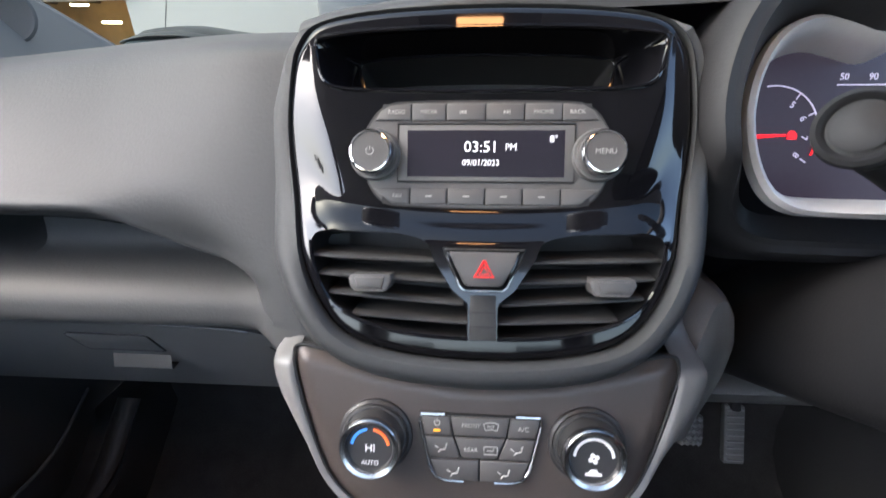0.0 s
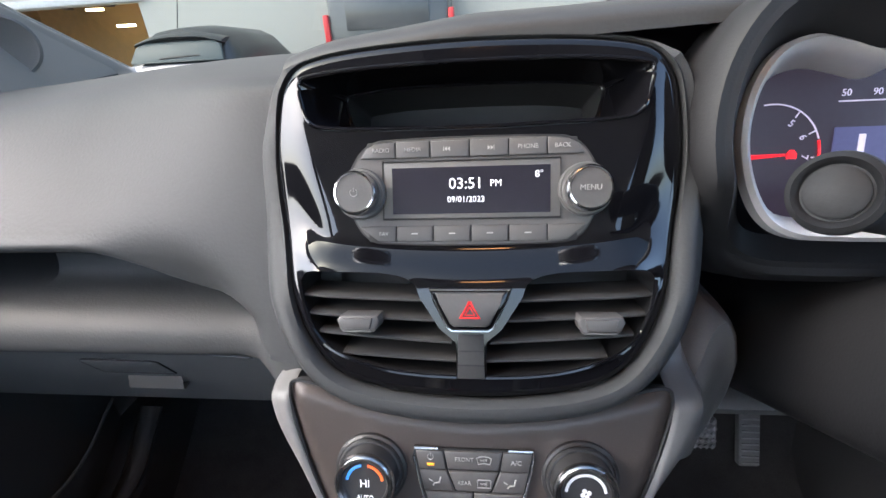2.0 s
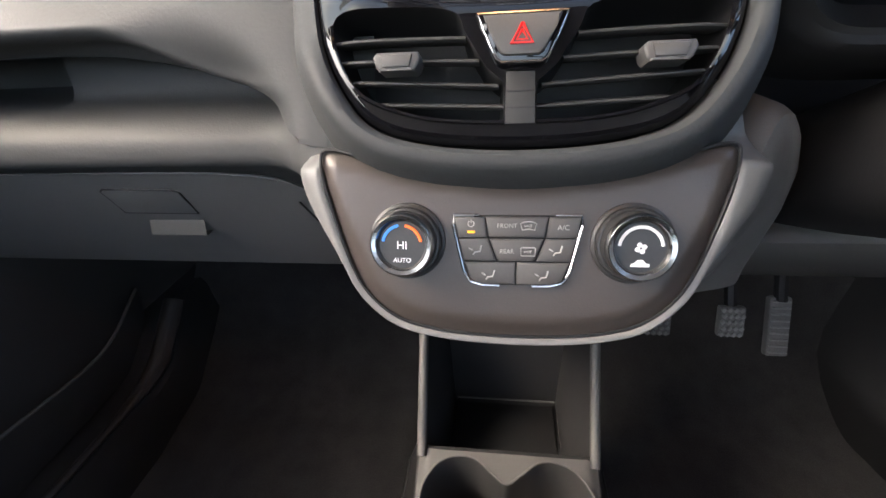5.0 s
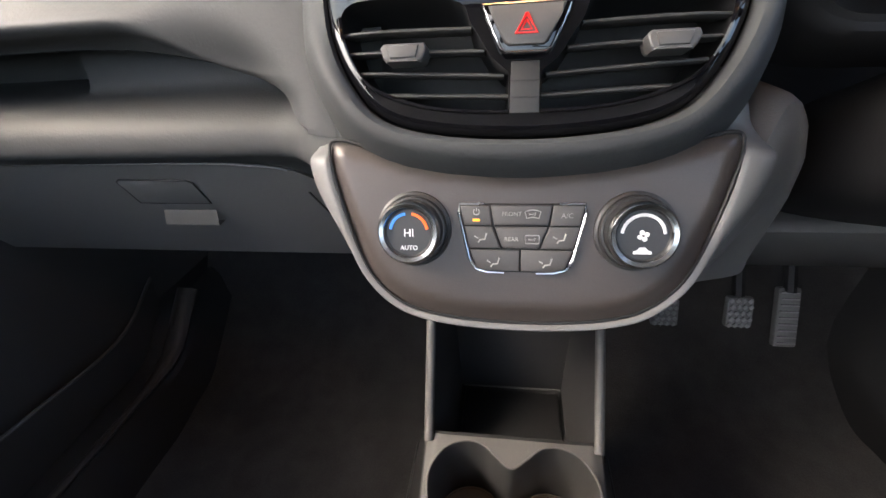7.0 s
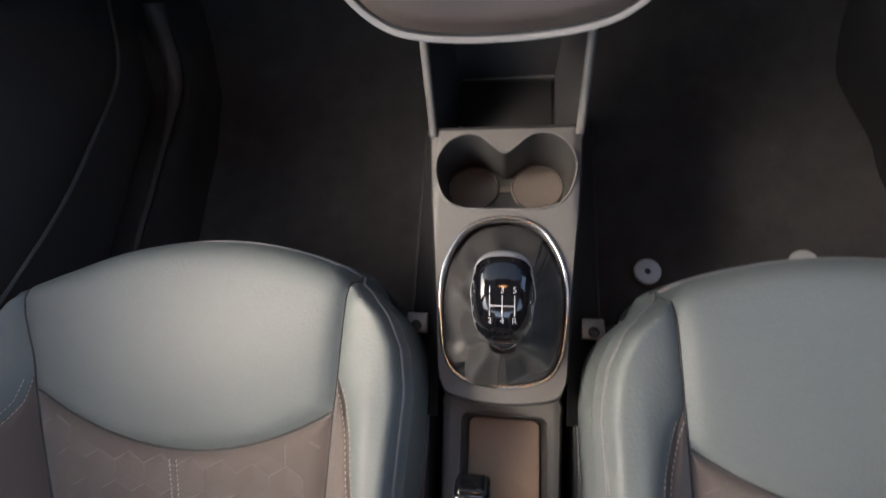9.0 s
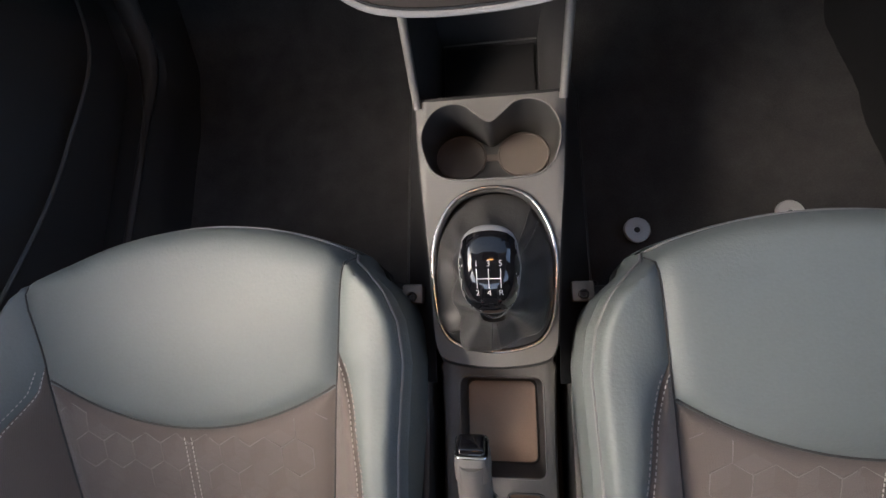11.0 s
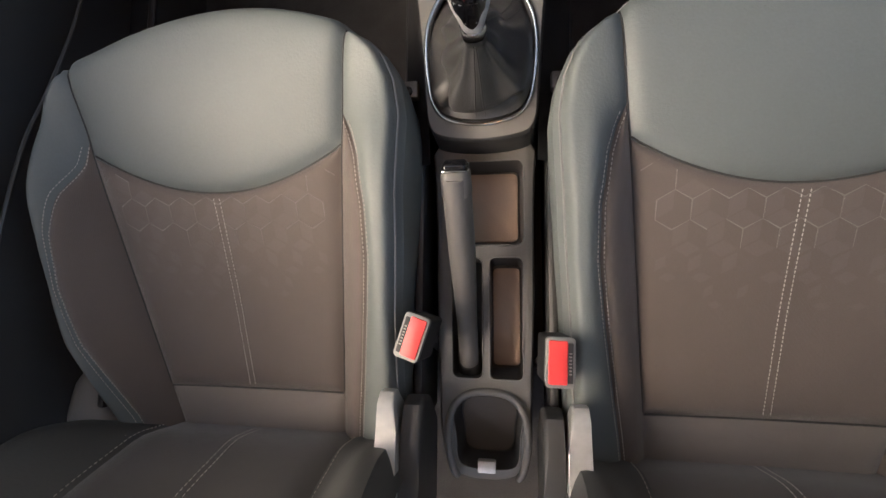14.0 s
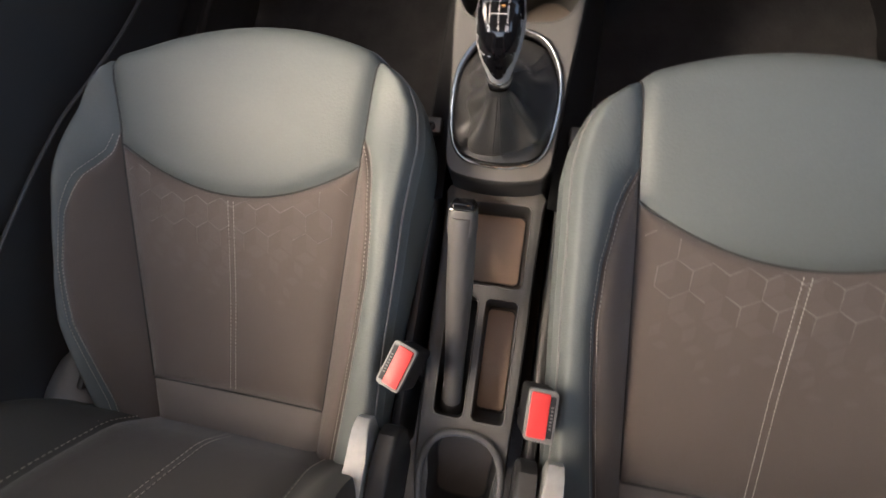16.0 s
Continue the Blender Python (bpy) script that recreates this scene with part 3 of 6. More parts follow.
    for v0 in (0.0195, 0.028):
        part("bar_joint", prism([(-0.0079, v0), (0.0079, v0), (0.0079, v0 + 0.0008), (-0.0079, v0 + 0.0008)], S, 0.015, 0.02195), BLACK, stack)
    # flanks and underside
    FL = [(0.1205, 0.018), (0.1225, 0.006), (0.1218, -0.006), (0.119, -0.028), (0.106, -0.068), (0.094, -0.090), (0.075, -0.106), (0.052, -0.1128), (0.025, -0.1158), (0, -0.1165)]
    half = spline(FL, 54)
    for s in (-1, 1):
        rows = []
        for k in range(8):
            row = []
            for i, q in enumerate(half):
                a, b = half[max(0, i - 1)], half[min(len(half) - 1, i + 1)]
                t = np.array((b[0] - a[0], b[1] - a[1]))
                t /= np.linalg.norm(t)
                nn = np.array((-t[1], t[0]))
                nn = nn if nn[0] * 1 + nn[1] * -0.3 > 0 else -nn
                band = 0.0036 + (0.016 if s > 0 else 0.011) * smooth(-0.078, -0.006, q[1])
                d, h = ((-0.001, 0.0030), (0.0008, 0.0042), (0.0025, 0.0042), (0.45 * band + 0.0014, 0.0040 - 0.10 * band), (band, 0.0028 - 0.30 * band), (band + 0.003, -0.004 - 0.36 * band), (band + 0.011, -0.03), (band + 0.028, -0.09))[k]
                row.append(S(s * (q[0] + nn[0] * d), q[1] + nn[1] * d, h - 0.035 * smooth(-0.012, 0.010, q[1])))
            rows.append(row)
        part("silver_edge", grid(rows), TRIM, stack, "silver-grey edge trim of the climate panel")
    # rounded shoulder that runs from the stack towards the driver's tray
    rows = []
    for k in range(18):
        f = k / 17
        z = 0.649 - 0.140 * f
        v = (z - 0.65) / 0.9286
        uin = float(np.interp(v, [-0.1165, -0.1125, -0.106, -0.09, -0.068, -0.028, 0.004], [0.0, 0.052, 0.075, 0.094, 0.106, 0.119, 0.1175])) + 0.003
        yin = 0.4086 + (z - 0.65) * 0.4
        if z < 0.585:
            uin, yin = max(uin, 0.092), yin + (0.585 - z) * 0.9
        xo = float(np.interp(z, [0.484, 0.52, 0.542, 0.573, 0.605, 0.635, 0.649], [0.196, 0.198, 0.203, 0.210, 0.2115, 0.2045, 0.197]))
        pts = [(uin, yin + 0.006), (uin + 0.012, yin + 0.013), (uin + 0.030, yin + 0.034), (xo - 0.022, 0.472), (xo - 0.008, 0.482), (xo - 0.001, 0.496), (xo, 0.515), (xo - 0.004, 0.60)]
        ring = [(x, y, z - 0.045 * smooth(0.178, 0.128, x) * (1 - f) ** 2 - 0.007 * smooth(xo - 0.014, xo, x) * (1 - f) ** 6) for x, y in spline(pts, 30)]
        if k == 0:
            rows.append([(x * 0.95, max(y0, 0.60), z0 + 0.004) for x, y0, z0 in ring])
            rows.append([(x * 0.965, y0 + 0.026, z0 + 0.0055) for x, y0, z0 in ring])
            rows.append([(x * 0.985, y0 + 0.009, z0 + 0.004) for x, y0, z0 in ring])
        rows.append(ring)
    part("shoulder", grid(rows), SHOULDER, stack, "grey lower shoulder of the stack")


build_stack()


# ---- radio ----
def build_radio():
    radio = thing("car_radio", S(0, 0.09, 0.002), "grey car radio with buttons, two knobs and dark display", "car radio")
    face = [(q[0], q[1]) for q in spline([(-0.0765, 0.125), (-0.070, 0.1425), (-0.060, 0.1515), (-0.045, 0.1535), (0, 0.1542), (0.045, 0.1535), (0.060, 0.1515), (0.070, 0.1425), (0.0765, 0.125), (0.0715, 0.104), (0.0615, 0.0925), (0.045, 0.0902), (0, 0.0893), (-0.045, 0.0902), (-0.0615, 0.0925), (-0.0715, 0.104)], 80, True)]
    part("faceplate", prism(face, S, 0.001, 0.0046, 0.0012), BUTTON, radio)
    part("edge_line", tube([S(u, v, 0.0042) for u, v in face], 0.0007, True, 6), BLACK, radio)
    part("display_frame", prism([(-0.0535, 0.1055), (0.0535, 0.1055), (0.0535, 0.1405), (-0.0535, 0.1405)], S, 0.003, 0.0052, 0.0018), SHELL, radio)
    disp = part("display", prism([(-0.0475, 0.1085), (0.0475, 0.1085), (0.0475, 0.1365), (-0.0475, 0.1365)], S, 0.0035, 0.00545), SCREEN, radio, "dark lit display")
    m = STACK
    words("03:51", 0.0094, SCREENTEXT, m @ pose(-0.0025, 0.1262, 0.0058), disp)
    words("PM", 0.0056, SCREENTEXT, m @ pose(0.0155, 0.1262, 0.0058), disp)
    words("09/01/2023", 0.0050, SCREENTEXT, m @ pose(-0.0025, 0.1168, 0.0058), disp)
    words("8°", 0.0058, SCREENTEXT, m @ pose(0.0410, 0.1310, 0.0058), disp)
    part("frame_groove", tube([S(u, v, 0.0050) for u, v in ((-0.0535, 0.1055), (0.0535, 0.1055), (0.0535, 0.1405), (-0.0535, 0.1405))], 0.0006, True, 6), BLACK, radio)
    for lo, hi in ((0.0915, 0.1014), (0.1423, 0.1523)):
        part("key_backing", prism([(-0.063, lo), (0.063, lo), (0.063, hi), (-0.063, hi)], S, 0.004, 0.0048), BLACK, radio)
    tops = [(-0.0670, -0.0455), (-0.0447, -0.0243), (-0.0235, -0.0005), (0.0003, 0.0228), (0.0236, 0.0452), (0.0460, 0.0670)]
    labels = ["RADIO", "MEDIA", "", "", "PHONE", "BACK"]
    for i, (a, b) in enumerate(tops):
        lo, hi = 0.1425, 0.1522
        poly = [(a, lo), (b, lo), (b, hi), (a, hi)]
        if i == 0:
            poly = [(a, lo), (b, lo), (b, hi), (a + 0.009, hi - 0.0008), (a + 0.003, hi - 0.004)]
        if i == 5:
            poly = [(a, lo), (b, lo), (b - 0.003, hi - 0.004), (b - 0.009, hi - 0.0008), (a, hi)]
        bt = part("button", prism(poly, S, 0.004, 0.0058, 0.0006), BUTTON, radio)
        c = (a + b) / 2 + (0.002 if i == 0 else -0.002 if i == 5 else 0)
        if labels[i]:
            words(labels[i], 0.0036, DIMWHITE, m @ pose(c, 0.1473, 0.006), bt)
        else:
            c = -0.0135 if i == 2 else 0.0125
            s = 1 if i == 3 else -1
            bm = bmesh.new()
            for k in (0, 0.0018):
                prism([(c + s * (k - 0.0018), 0.1459), (c + s * (k - 0.0002), 0.1473), (c + s * (k - 0.0018), 0.1487)][::s], S, 0.0056, 0.006, bm=bm)
            prism([(c + s * 0.0018, 0.1459), (c + s * 0.0022, 0.1459), (c + s * 0.0022, 0.1487), (c + s * 0.0018, 0.1487)][::s], S, 0.0056, 0.006, bm=bm)
            part("skip_symbol", bm, DIMWHITE, bt, smooth=False)
    lows = [(-0.0655, -0.0462), (-0.0452, -0.0232), (-0.0222, -0.0002), (0.0008, 0.0225), (0.0235, 0.0452), (0.0462, 0.0655)]
    for i, (a, b) in enumerate(lows):
        lo, hi = 0.0916, 0.1012
        poly = [(a, lo), (b, lo), (b, hi), (a, hi)]
        if i == 0:
            poly = [(a + 0.008, lo + 0.0006), (b, lo), (b, hi), (a - 0.003, hi)]
        if i == 5:
            poly = [(a, lo), (b - 0.008, lo + 0.0006), (b + 0.003, hi), (a, hi)]
        bt = part("button", prism(poly, S, 0.004, 0.0058, 0.0006), BUTTON, radio)
        if i == 0:
            words("FAV", 0.0034, DIMWHITE, m @ pose(-0.0535, 0.0965, 0.006), bt)
        elif i < 5:
            c = (a + b) / 2
            part("mark", prism([(c - 0.002, 0.0961), (c + 0.002, 0.0961), (c + 0.002, 0.0969), (c - 0.002, 0.0969)], S, 0.0056, 0.006), DIMWHITE, bt, smooth=False)
    for s in (-1, 1):
        km = STACK @ pose(s * 0.0675, 0.1215, 0.003)
        kn = part("tuning_knob" if s > 0 else "volume_knob", lathe([(0.0150, 0), (0.0150, 0.0035), (0.0142, 0.0045), (0.0128, 0.005), (0.0126, 0.015), (0.0120, 0.0165), (0.0, 0.0168)], km, 48), BUTTON, radio, "round dark knob with chrome edge")
        part("chrome_ring", lathe([(0.0126, 0.0125), (0.0131, 0.0135), (0.0131, 0.0150), (0.0120, 0.0170), (0.0112, 0.0172), (0.0112, 0.0166)], km, 48), CHROME, kn)
        part("base_ring", lathe([(0.0150, 0.001), (0.0158, 0.002), (0.0158, 0.0036), (0.0148, 0.0048), (0.0138, 0.0046)], km, 48), SHELL, kn)
        if s > 0:
            words("MENU", 0.0044, DIMWHITE, km @ pose(0, 0, 0.0171), kn)
        else:
            arc = [km @ Vector((0.0022 * math.sin(a), 0.0022 * math.cos(a), 0.0171)) for a in np.linspace(0.6, 5.68, 20)]
            bm = tube(arc, 0.0003, sides=5)
            tube([km @ Vector((0, 0.0006, 0.0171)), km @ Vector((0, 0.0028, 0.0171))], 0.0003, sides=5, bm=bm)
            part("power_symbol", bm, DIMWHITE, kn)


build_radio()


# ---- climate panel ----
def build_climate():
    cl = thing("climate_panel", S(0, -0.12, 0.001), "satin grey climate panel with two chrome-ringed dials", "climate control")
    top = [(-0.1150, 0.001), (-0.085, -0.006), (-0.055, -0.0135), (0, -0.0185), (0.055, -0.0135), (0.085, -0.006), (0.1150, 0.001)]
    low = [(0.1205, -0.007), (0.1175, -0.0245), (0.1055, -0.0645), (0.0932, -0.0885), (0.0745, -0.104), (0.051, -0.1110), (0.025, -0.1138), (0, -0.1145)]
    left = [(-u, v) for u, v in low[:-1]]
    poly = [(q[0], q[1]) for q in spline(top + low + left[::-1], 130, True)]

    def w(u, v):
        c = nearest((u, v), poly)
        d = math.hypot(c[0] - u, c[1] - v)
        low = smooth(-0.03, -0.07, v)
        return 0.0060 - 0.0045 * (1 - smooth(0.001, 0.007 + 0.004 * low, d)) - 0.0012 * (abs(u) / 0.11) ** 2

    part("backing", prism([(u * 0.995, -0.05 + (v + 0.05) * 0.995) for u, v in poly], S, -0.006, 0.0006), DARK, cl)
    part("panel", sheet(poly, [], S, w, 0.004), SATIN, cl)
    part("panel_edge", tube([S(u, v, 0.0022) for u, v in poly], 0.0011, True, 6), BLACK, cl)
    for s in (-1, 1):
        m = STACK @ pose(s * 0.0655, -0.0545, 0.0035)
        dl = part("dial", lathe([(0.0235, 0), (0.0232, 0.0045), (0.0215, 0.0055), (0.0195, 0.0045), (0.0185, 0.006), (0.0178, 0.019), (0.0172, 0.0205), (0.0140, 0.0195), (0.0135, 0.0185), (0.0, 0.0188)], m, 56), KNOBFACE, cl, "rotary dial with lit markings")
        part("chrome_ring", lathe([(0.0180, 0.0165), (0.0188, 0.018), (0.0186, 0.0205), (0.0172, 0.0222), (0.0150, 0.0216), (0.0142, 0.0195)], m, 56), DARKCHROME, dl)
        part("skirt_ring", lathe([(0.0205, 0.004), (0.0210, 0.006), (0.0200, 0.0078), (0.0188, 0.008), (0.0184, 0.006)], m, 56), KNOBFACE, dl)

        def arc(a0, a1, r, mat, nm):
            pts = [m @ Vector((r * math.cos(radians(a)), r * math.sin(radians(a)), 0.0190)) for a in np.linspace(a0, a1, 16)]
            part(nm, tube(pts, 0.0009, sides=6, flat=0.5, up=tuple(STACK_W)), mat, dl)

        if s < 0:
            arc(170, 100, 0.0112, GLOW_BLUE, "cold_mark")
            arc(80, 10, 0.0112, GLOW_ORANGE, "warm_mark")
            words("HI", 0.0066, WHITE, m @ pose(0, -0.0005, 0.0190), dl)
            words("AUTO", 0.0038, WHITE, m @ pose(0, -0.0092, 0.0190), dl)
        else:
            arc(175, 5, 0.0112, WHITE, "speed_mark")
            bm = bmesh.new()
            for k in range(4):
                a = k * math.pi / 2 + 0.4
                c = (0.0019 * math.cos(a), 0.0019 * math.sin(a) - 0.0003)
                prism([(c[0] + 0.0014 * math.cos(a + b), c[1] + 0.0014 * math.sin(a + b)) for b in np.linspace(0, 2 * math.pi, 8, False)], lambda u, v, h: m @ Vector((u, v, h)), 0.0187, 0.0191, bm=bm)
            part("fan_symbol", bm, WHITE, dl, smooth=False)
            car = [(-0.0048, -0.0105), (-0.0048, -0.009), (-0.003, -0.0085), (-0.0015, -0.0068), (0.0015, -0.0068), (0.003, -0.0085), (0.0048, -0.009), (0.0048, -0.0105)]
            part("recirculation_symbol", prism(car, lambda u, v, h: m @ Vector((u, v, h)), 0.0187, 0.0191), WHITE, dl, smooth=False)
    # block of buttons with its bright outline
    blk = [(-0.0375, -0.0385), (0.0375, -0.0385), (0.0372, -0.045), (0.0310, -0.072), (0.0270, -0.0785), (0.0200, -0.0805), (-0.0200, -0.0805), (-0.0270, -0.0785), (-0.0310, -0.072), (-0.0372, -0.045)]
    b = part("button_block", prism(blk, S, 0.003, 0.0080, 0.001), BLACK, cl)
    part("outline", tube([S(u, v, 0.0080) for u, v in [(-0.022, -0.0385), (-0.0368, -0.0385), (-0.0375, -0.0440), (-0.0310, -0.072), (-0.0270, -0.0785), (-0.0200, -0.0805), (-0.0095, -0.0808)]], 0.0010, sides=6), DULLCHROME, b)
    part("outline", tube([S(u, v, 0.0080) for u, v in [(0.022, -0.0385), (0.0368, -0.0385), (0.0375, -0.0440), (0.0310, -0.072), (0.0270, -0.0785), (0.0200, -0.0805), (0.0095, -0.0808)]], 0.0010, sides=6), DULLCHROME, b)
    m = STACK
    keys = [
        ([(-0.0363, -0.0395), (-0.0188, -0.0395), (-0.0172, -0.0515), (-0.0340, -0.0515)], "power"),
        ([(-0.0180, -0.0395), (0.0180, -0.0395), (0.0158, -0.0512), (-0.0158, -0.0512)], "FRONT"),
        ([(0.0188, -0.0395), (0.0363, -0.0395), (0.0340, -0.0515), (0.0172, -0.0515)], "A/C"),
        ([(-0.0338, -0.0523), (-0.0168, -0.0523), (-0.0118, -0.0655), (-0.0308, -0.0655)], "air"),
        ([(-0.0155, -0.0524), (0.0155, -0.0524), (0.0112, -0.0640), (0.0095, -0.0652), (-0.0095, -0.0652), (-0.0112, -0.0640)], "REAR"),
        ([(0.0168, -0.0523), (0.0338, -0.0523), (0.0308, -0.0655), (0.0118, -0.0655)], "air"),
        ([(-0.0305, -0.0664), (-0.0006, -0.0664), (-0.0006, -0.0795), (-0.0200, -0.0795), (-0.0262, -0.0775)], "air"),
        ([(0.0006, -0.0664), (0.0305, -0.0664), (0.0262, -0.0775), (0.0200, -0.0795), (0.0006, -0.0795)], "air"),
    ]
    for poly, what in keys:
        k = part("button", prism(poly, S, 0.0065, 0.0096, 0.0007), BUTTON, cl)
        c = (sum(q[0] for q in poly) / len(poly), sum(q[1] for q in poly) / len(poly))
        if what in ("FRONT", "REAR"):
            words(what, 0.0036, DIMWHITE, m @ pose(-0.0055, c[1] + 0.0008, 0.0098), k)
            screen = [(-0.0036, -0.0016), (-0.0046, 0.0022), (-0.0025, 0.0031), (0.0, 0.0034), (0.0025, 0.0031), (0.0046, 0.0022), (0.0036, -0.0016), (0.0, -0.0009)] if what == "FRONT" else [(-0.0040, -0.0016), (-0.0042, 0.0028), (-0.0036, 0.0033), (0.0036, 0.0033), (0.0042, 0.0028), (0.0040, -0.0016)]
            part("window_symbol", tube([S(0.0068 + a, c[1] + d, 0.0098) for a, d in screen], 0.00042, True, 5), DIMWHITE, k)
            part("window_symbol", tube([S(u, c[1] + 0.0008 + 0.0012 * math.sin(9000 * u), 0.0098) for u in np.linspace(0.0045, 0.0085, 12)], 0.00035, sides=5), DIMWHITE, k)
        elif what == "A/C":
            words(what, 0.0042, DIMWHITE, m @ pose(c[0], c[1], 0.0098), k)
        elif what == "power":
            arc = [S(c[0] + 0.0018 * math.sin(a), c[1] + 0.0022 + 0.0018 * math.cos(a), 0.0098) for a in np.linspace(0.6, 5.68, 16)]
            bm = tube(arc, 0.00032, sides=5)
            tube([S(c[0], c[1] + 0.0026, 0.0098), S(c[0], c[1] + 0.0046, 0.0098)], 0.00032, sides=5, bm=bm)
            part("power_symbol", bm, DIMWHITE, k)
            part("amber_lamp", prism([(c[0] - 0.0022, c[1] - 0.0034), (c[0] + 0.0022, c[1] - 0.0034), (c[0] + 0.0022, c[1] - 0.0020), (c[0] - 0.0022, c[1] - 0.0020)], S, 0.0085, 0.0099), GLOW_AMBER, k, "small lit amber lamp", smooth=False)
        else:
            # seated figure is reduced to a bent bar and an arrow
            bm = tube([S(c[0] + a, c[1] + d, 0.0098) for a, d in ((0.003, 0.0028), (0.002, -0.001), (-0.001, -0.0014), (-0.002, -0.003))], 0.00055, sides=5)
            tube([S(c[0] - 0.0045, c[1] + 0.001, 0.0098), S(c[0] - 0.0022, c[1] - 0.0004, 0.0098)], 0.0004, sides=5, bm=bm)
            part("airflow_symbol", bm, DIMWHITE, k)


build_climate()


# ---- console between the seats ----
def deck(y):
    return 0.304 + 0.12 * (y - 0.135)


def rear_deck(y):
    return 0.252 + 0.08 * (y - 0.105)


def C(u, v, w):
    return Vector((u, v, w))


def ellipse(cx, cy, rx, ry, n=48, a0=0.0):
    return [(cx + rx * math.cos(a0 + 2 * math.pi * k / n), cy + ry * math.sin(a0 + 2 * math.pi * k / n)) for k in range(n)]


RING = [(q[0], q[1]) for q in spline(mirrored([(0, 0.3165), (0.038, 0.306), (0.060, 0.275), (0.0675, 0.24), (0.0655, 0.195), (0.0585, 0.163), (0.041, 0.144), (0, 0.1365)]), 96, True)]
CUPS = [(q[0], q[1]) for q in spline(mirrored([(0, 0.393), (0.014, 0.402), (0.030, 0.4145), (0.048, 0.4165), (0.066, 0.408), (0.078, 0.388), (0.0785, 0.367), (0.070, 0.343), (0.054, 0.330), (0.030, 0.3265), (0, 0.3265)]), 96, True)]


def build_console():
    con = thing("centre_console", (0, 0.2, 0.05), "grey plastic centre console with two cup holders and trays", "console")
    half = [(0, 0.4215), (0.070, 0.4215), (0.0855, 0.4235), (0.0860, 0.410), (0.0815, 0.340), (0.0755, 0.277), (0.0715, 0.225), (0.068, 0.17), (0.064, 0.140), (0.050, 0.126), (0, 0.120)]
    top = [(q[0], q[1]) for q in spline(mirrored(half), 120, True)]
    part("top_deck", sheet(top, [CUPS, RING], C, lambda u, v: deck(v) - 0.006 * smooth(0.075, 0.088, abs(u)), 0.0035), SHELL, con)
    # body below the deck, with a rounded shoulder
    rows = []
    for d, h in ((0, -0.0), (0.0022, -0.0022), (0.003, -0.006), (0.0035, -0.02), (0.006, -0.10), (0.012, -0.27)):
        rows.append([(u * (1 + d / 0.08), v - (d if v < 0.13 else 0), deck(v) - 0.006 * smooth(0.075, 0.088, abs(u)) + h) for u, v in top])
    part("body", grid(rows, close_u=True), DARK, con)
    for s in (-1, 1):
        rows = []
        for y in np.linspace(0.50, 0.10, 24):
            x = float(np.interp(y, [0.10, 0.17, 0.277, 0.42, 0.50], [0.070, 0.072, 0.079, 0.088, 0.090]))
            rows.append([(s * x, y, deck(y) - 0.030), (s * (x + 0.012), y, 0.262), (s * (0.121 if y > 0.2 else 0.112), y, 0.205), (s * 0.122, y, 0.195), (s * 0.122, y, 0.02)])
        fl = part("flank", grid(rows), BLACK, con, "carpeted flank of the console")
        part("flank_edge", tube([(s * 0.1225, y, 0.199) for y in np.linspace(0.50, 0.21, 12)], 0.0028, sides=6), BLACK, fl)
    # cups
    cup = part("cup_holder", grid([[C(u, v, deck(v) + 0.0) for u, v in CUPS], [C(u * 0.985, 0.372 + (v - 0.372) * 0.98, deck(v) - 0.004) for u, v in CUPS], [C(u * 0.97, 0.376 + (v - 0.372) * 0.90, deck(v) - 0.05) for u, v in CUPS], [C(u * 0.95, 0.386 + (v - 0.372) * 0.80, 0.246) for u, v in CUPS]], close_u=True), DARK, con, "twin cup holder well")
    part("rim", tube([C(u, v, deck(v) + 0.0004) for u, v in CUPS], 0.0014, True, 6), SHELL, cup)
    part("floor", prism([(u * 0.95, 0.386 + (v - 0.372) * 0.80) for u, v in CUPS], C, 0.240, 0.246), DARK, cup)
    for s in (-1, 1):
        part("cup_mat", prism(ellipse(s * 0.0412, 0.389, 0.0340, 0.0315), C, 0.245, 0.2485, 0.001), CUPMAT, cup, "round pale mat in the cup holder")
    for s in (-1, 1):
        part("mat_rim", tube([C(u, v, 0.2487) for u, v in ellipse(s * 0.0412, 0.389, 0.0325, 0.030)], 0.0013, True, 6), CUPMAT, cup)
    part("mat_link", box((0, 0.387, 0.2466), (0.02, 0.009, 0.0034), 0.001), CUPMAT, cup)
    # bin ahead of the cups, its rails rising to the stack
    for s in (-1, 1):
        rail = spline([(0.0838, 0.415, 0.3355), (0.0850, 0.435, 0.352), (0.0855, 0.462, 0.388), (0.0865, 0.492, 0.424), (0.087, 0.54, 0.50)], 24)
        part("rail", tube([(s * x, y, z) for x, y, z in rail], 0.0050, sides=10), SHELL, con, "slim grey side rail")
        rows = [[(s * (x + 0.002), y, z), (s * (x + 0.004), y + 0.004, max(0.02, z - 0.16)), (s * (x + 0.012), y + 0.008, 0.02)] for x, y, z in rail]
        part("cheek", grid(rows), DARK, con)
        rows = [[(s * x * 0.98, y, z), (s * 0.070, y + 0.004, max(0.275, z - 0.06)), (s * 0.064, min(0.545, y + 0.01), 0.274)] for x, y, z in rail]
        part("bin_side", grid(rows), BIN, con)
    rows = [[(x, y, z) for x in np.linspace(-0.084, 0.084, 12)] for y, z in ((0.4215, 0.3375), (0.426, 0.337), (0.430, 0.330), (0.434, 0.278), (0.438, 0.274), (0.536, 0.271), (0.541, 0.274), (0.5425, 0.282), (0.548, 0.33), (0.565, 0.45), (0.575, 0.56))]
    part("bin", grid(rows), BIN, con, "open dark storage bin")
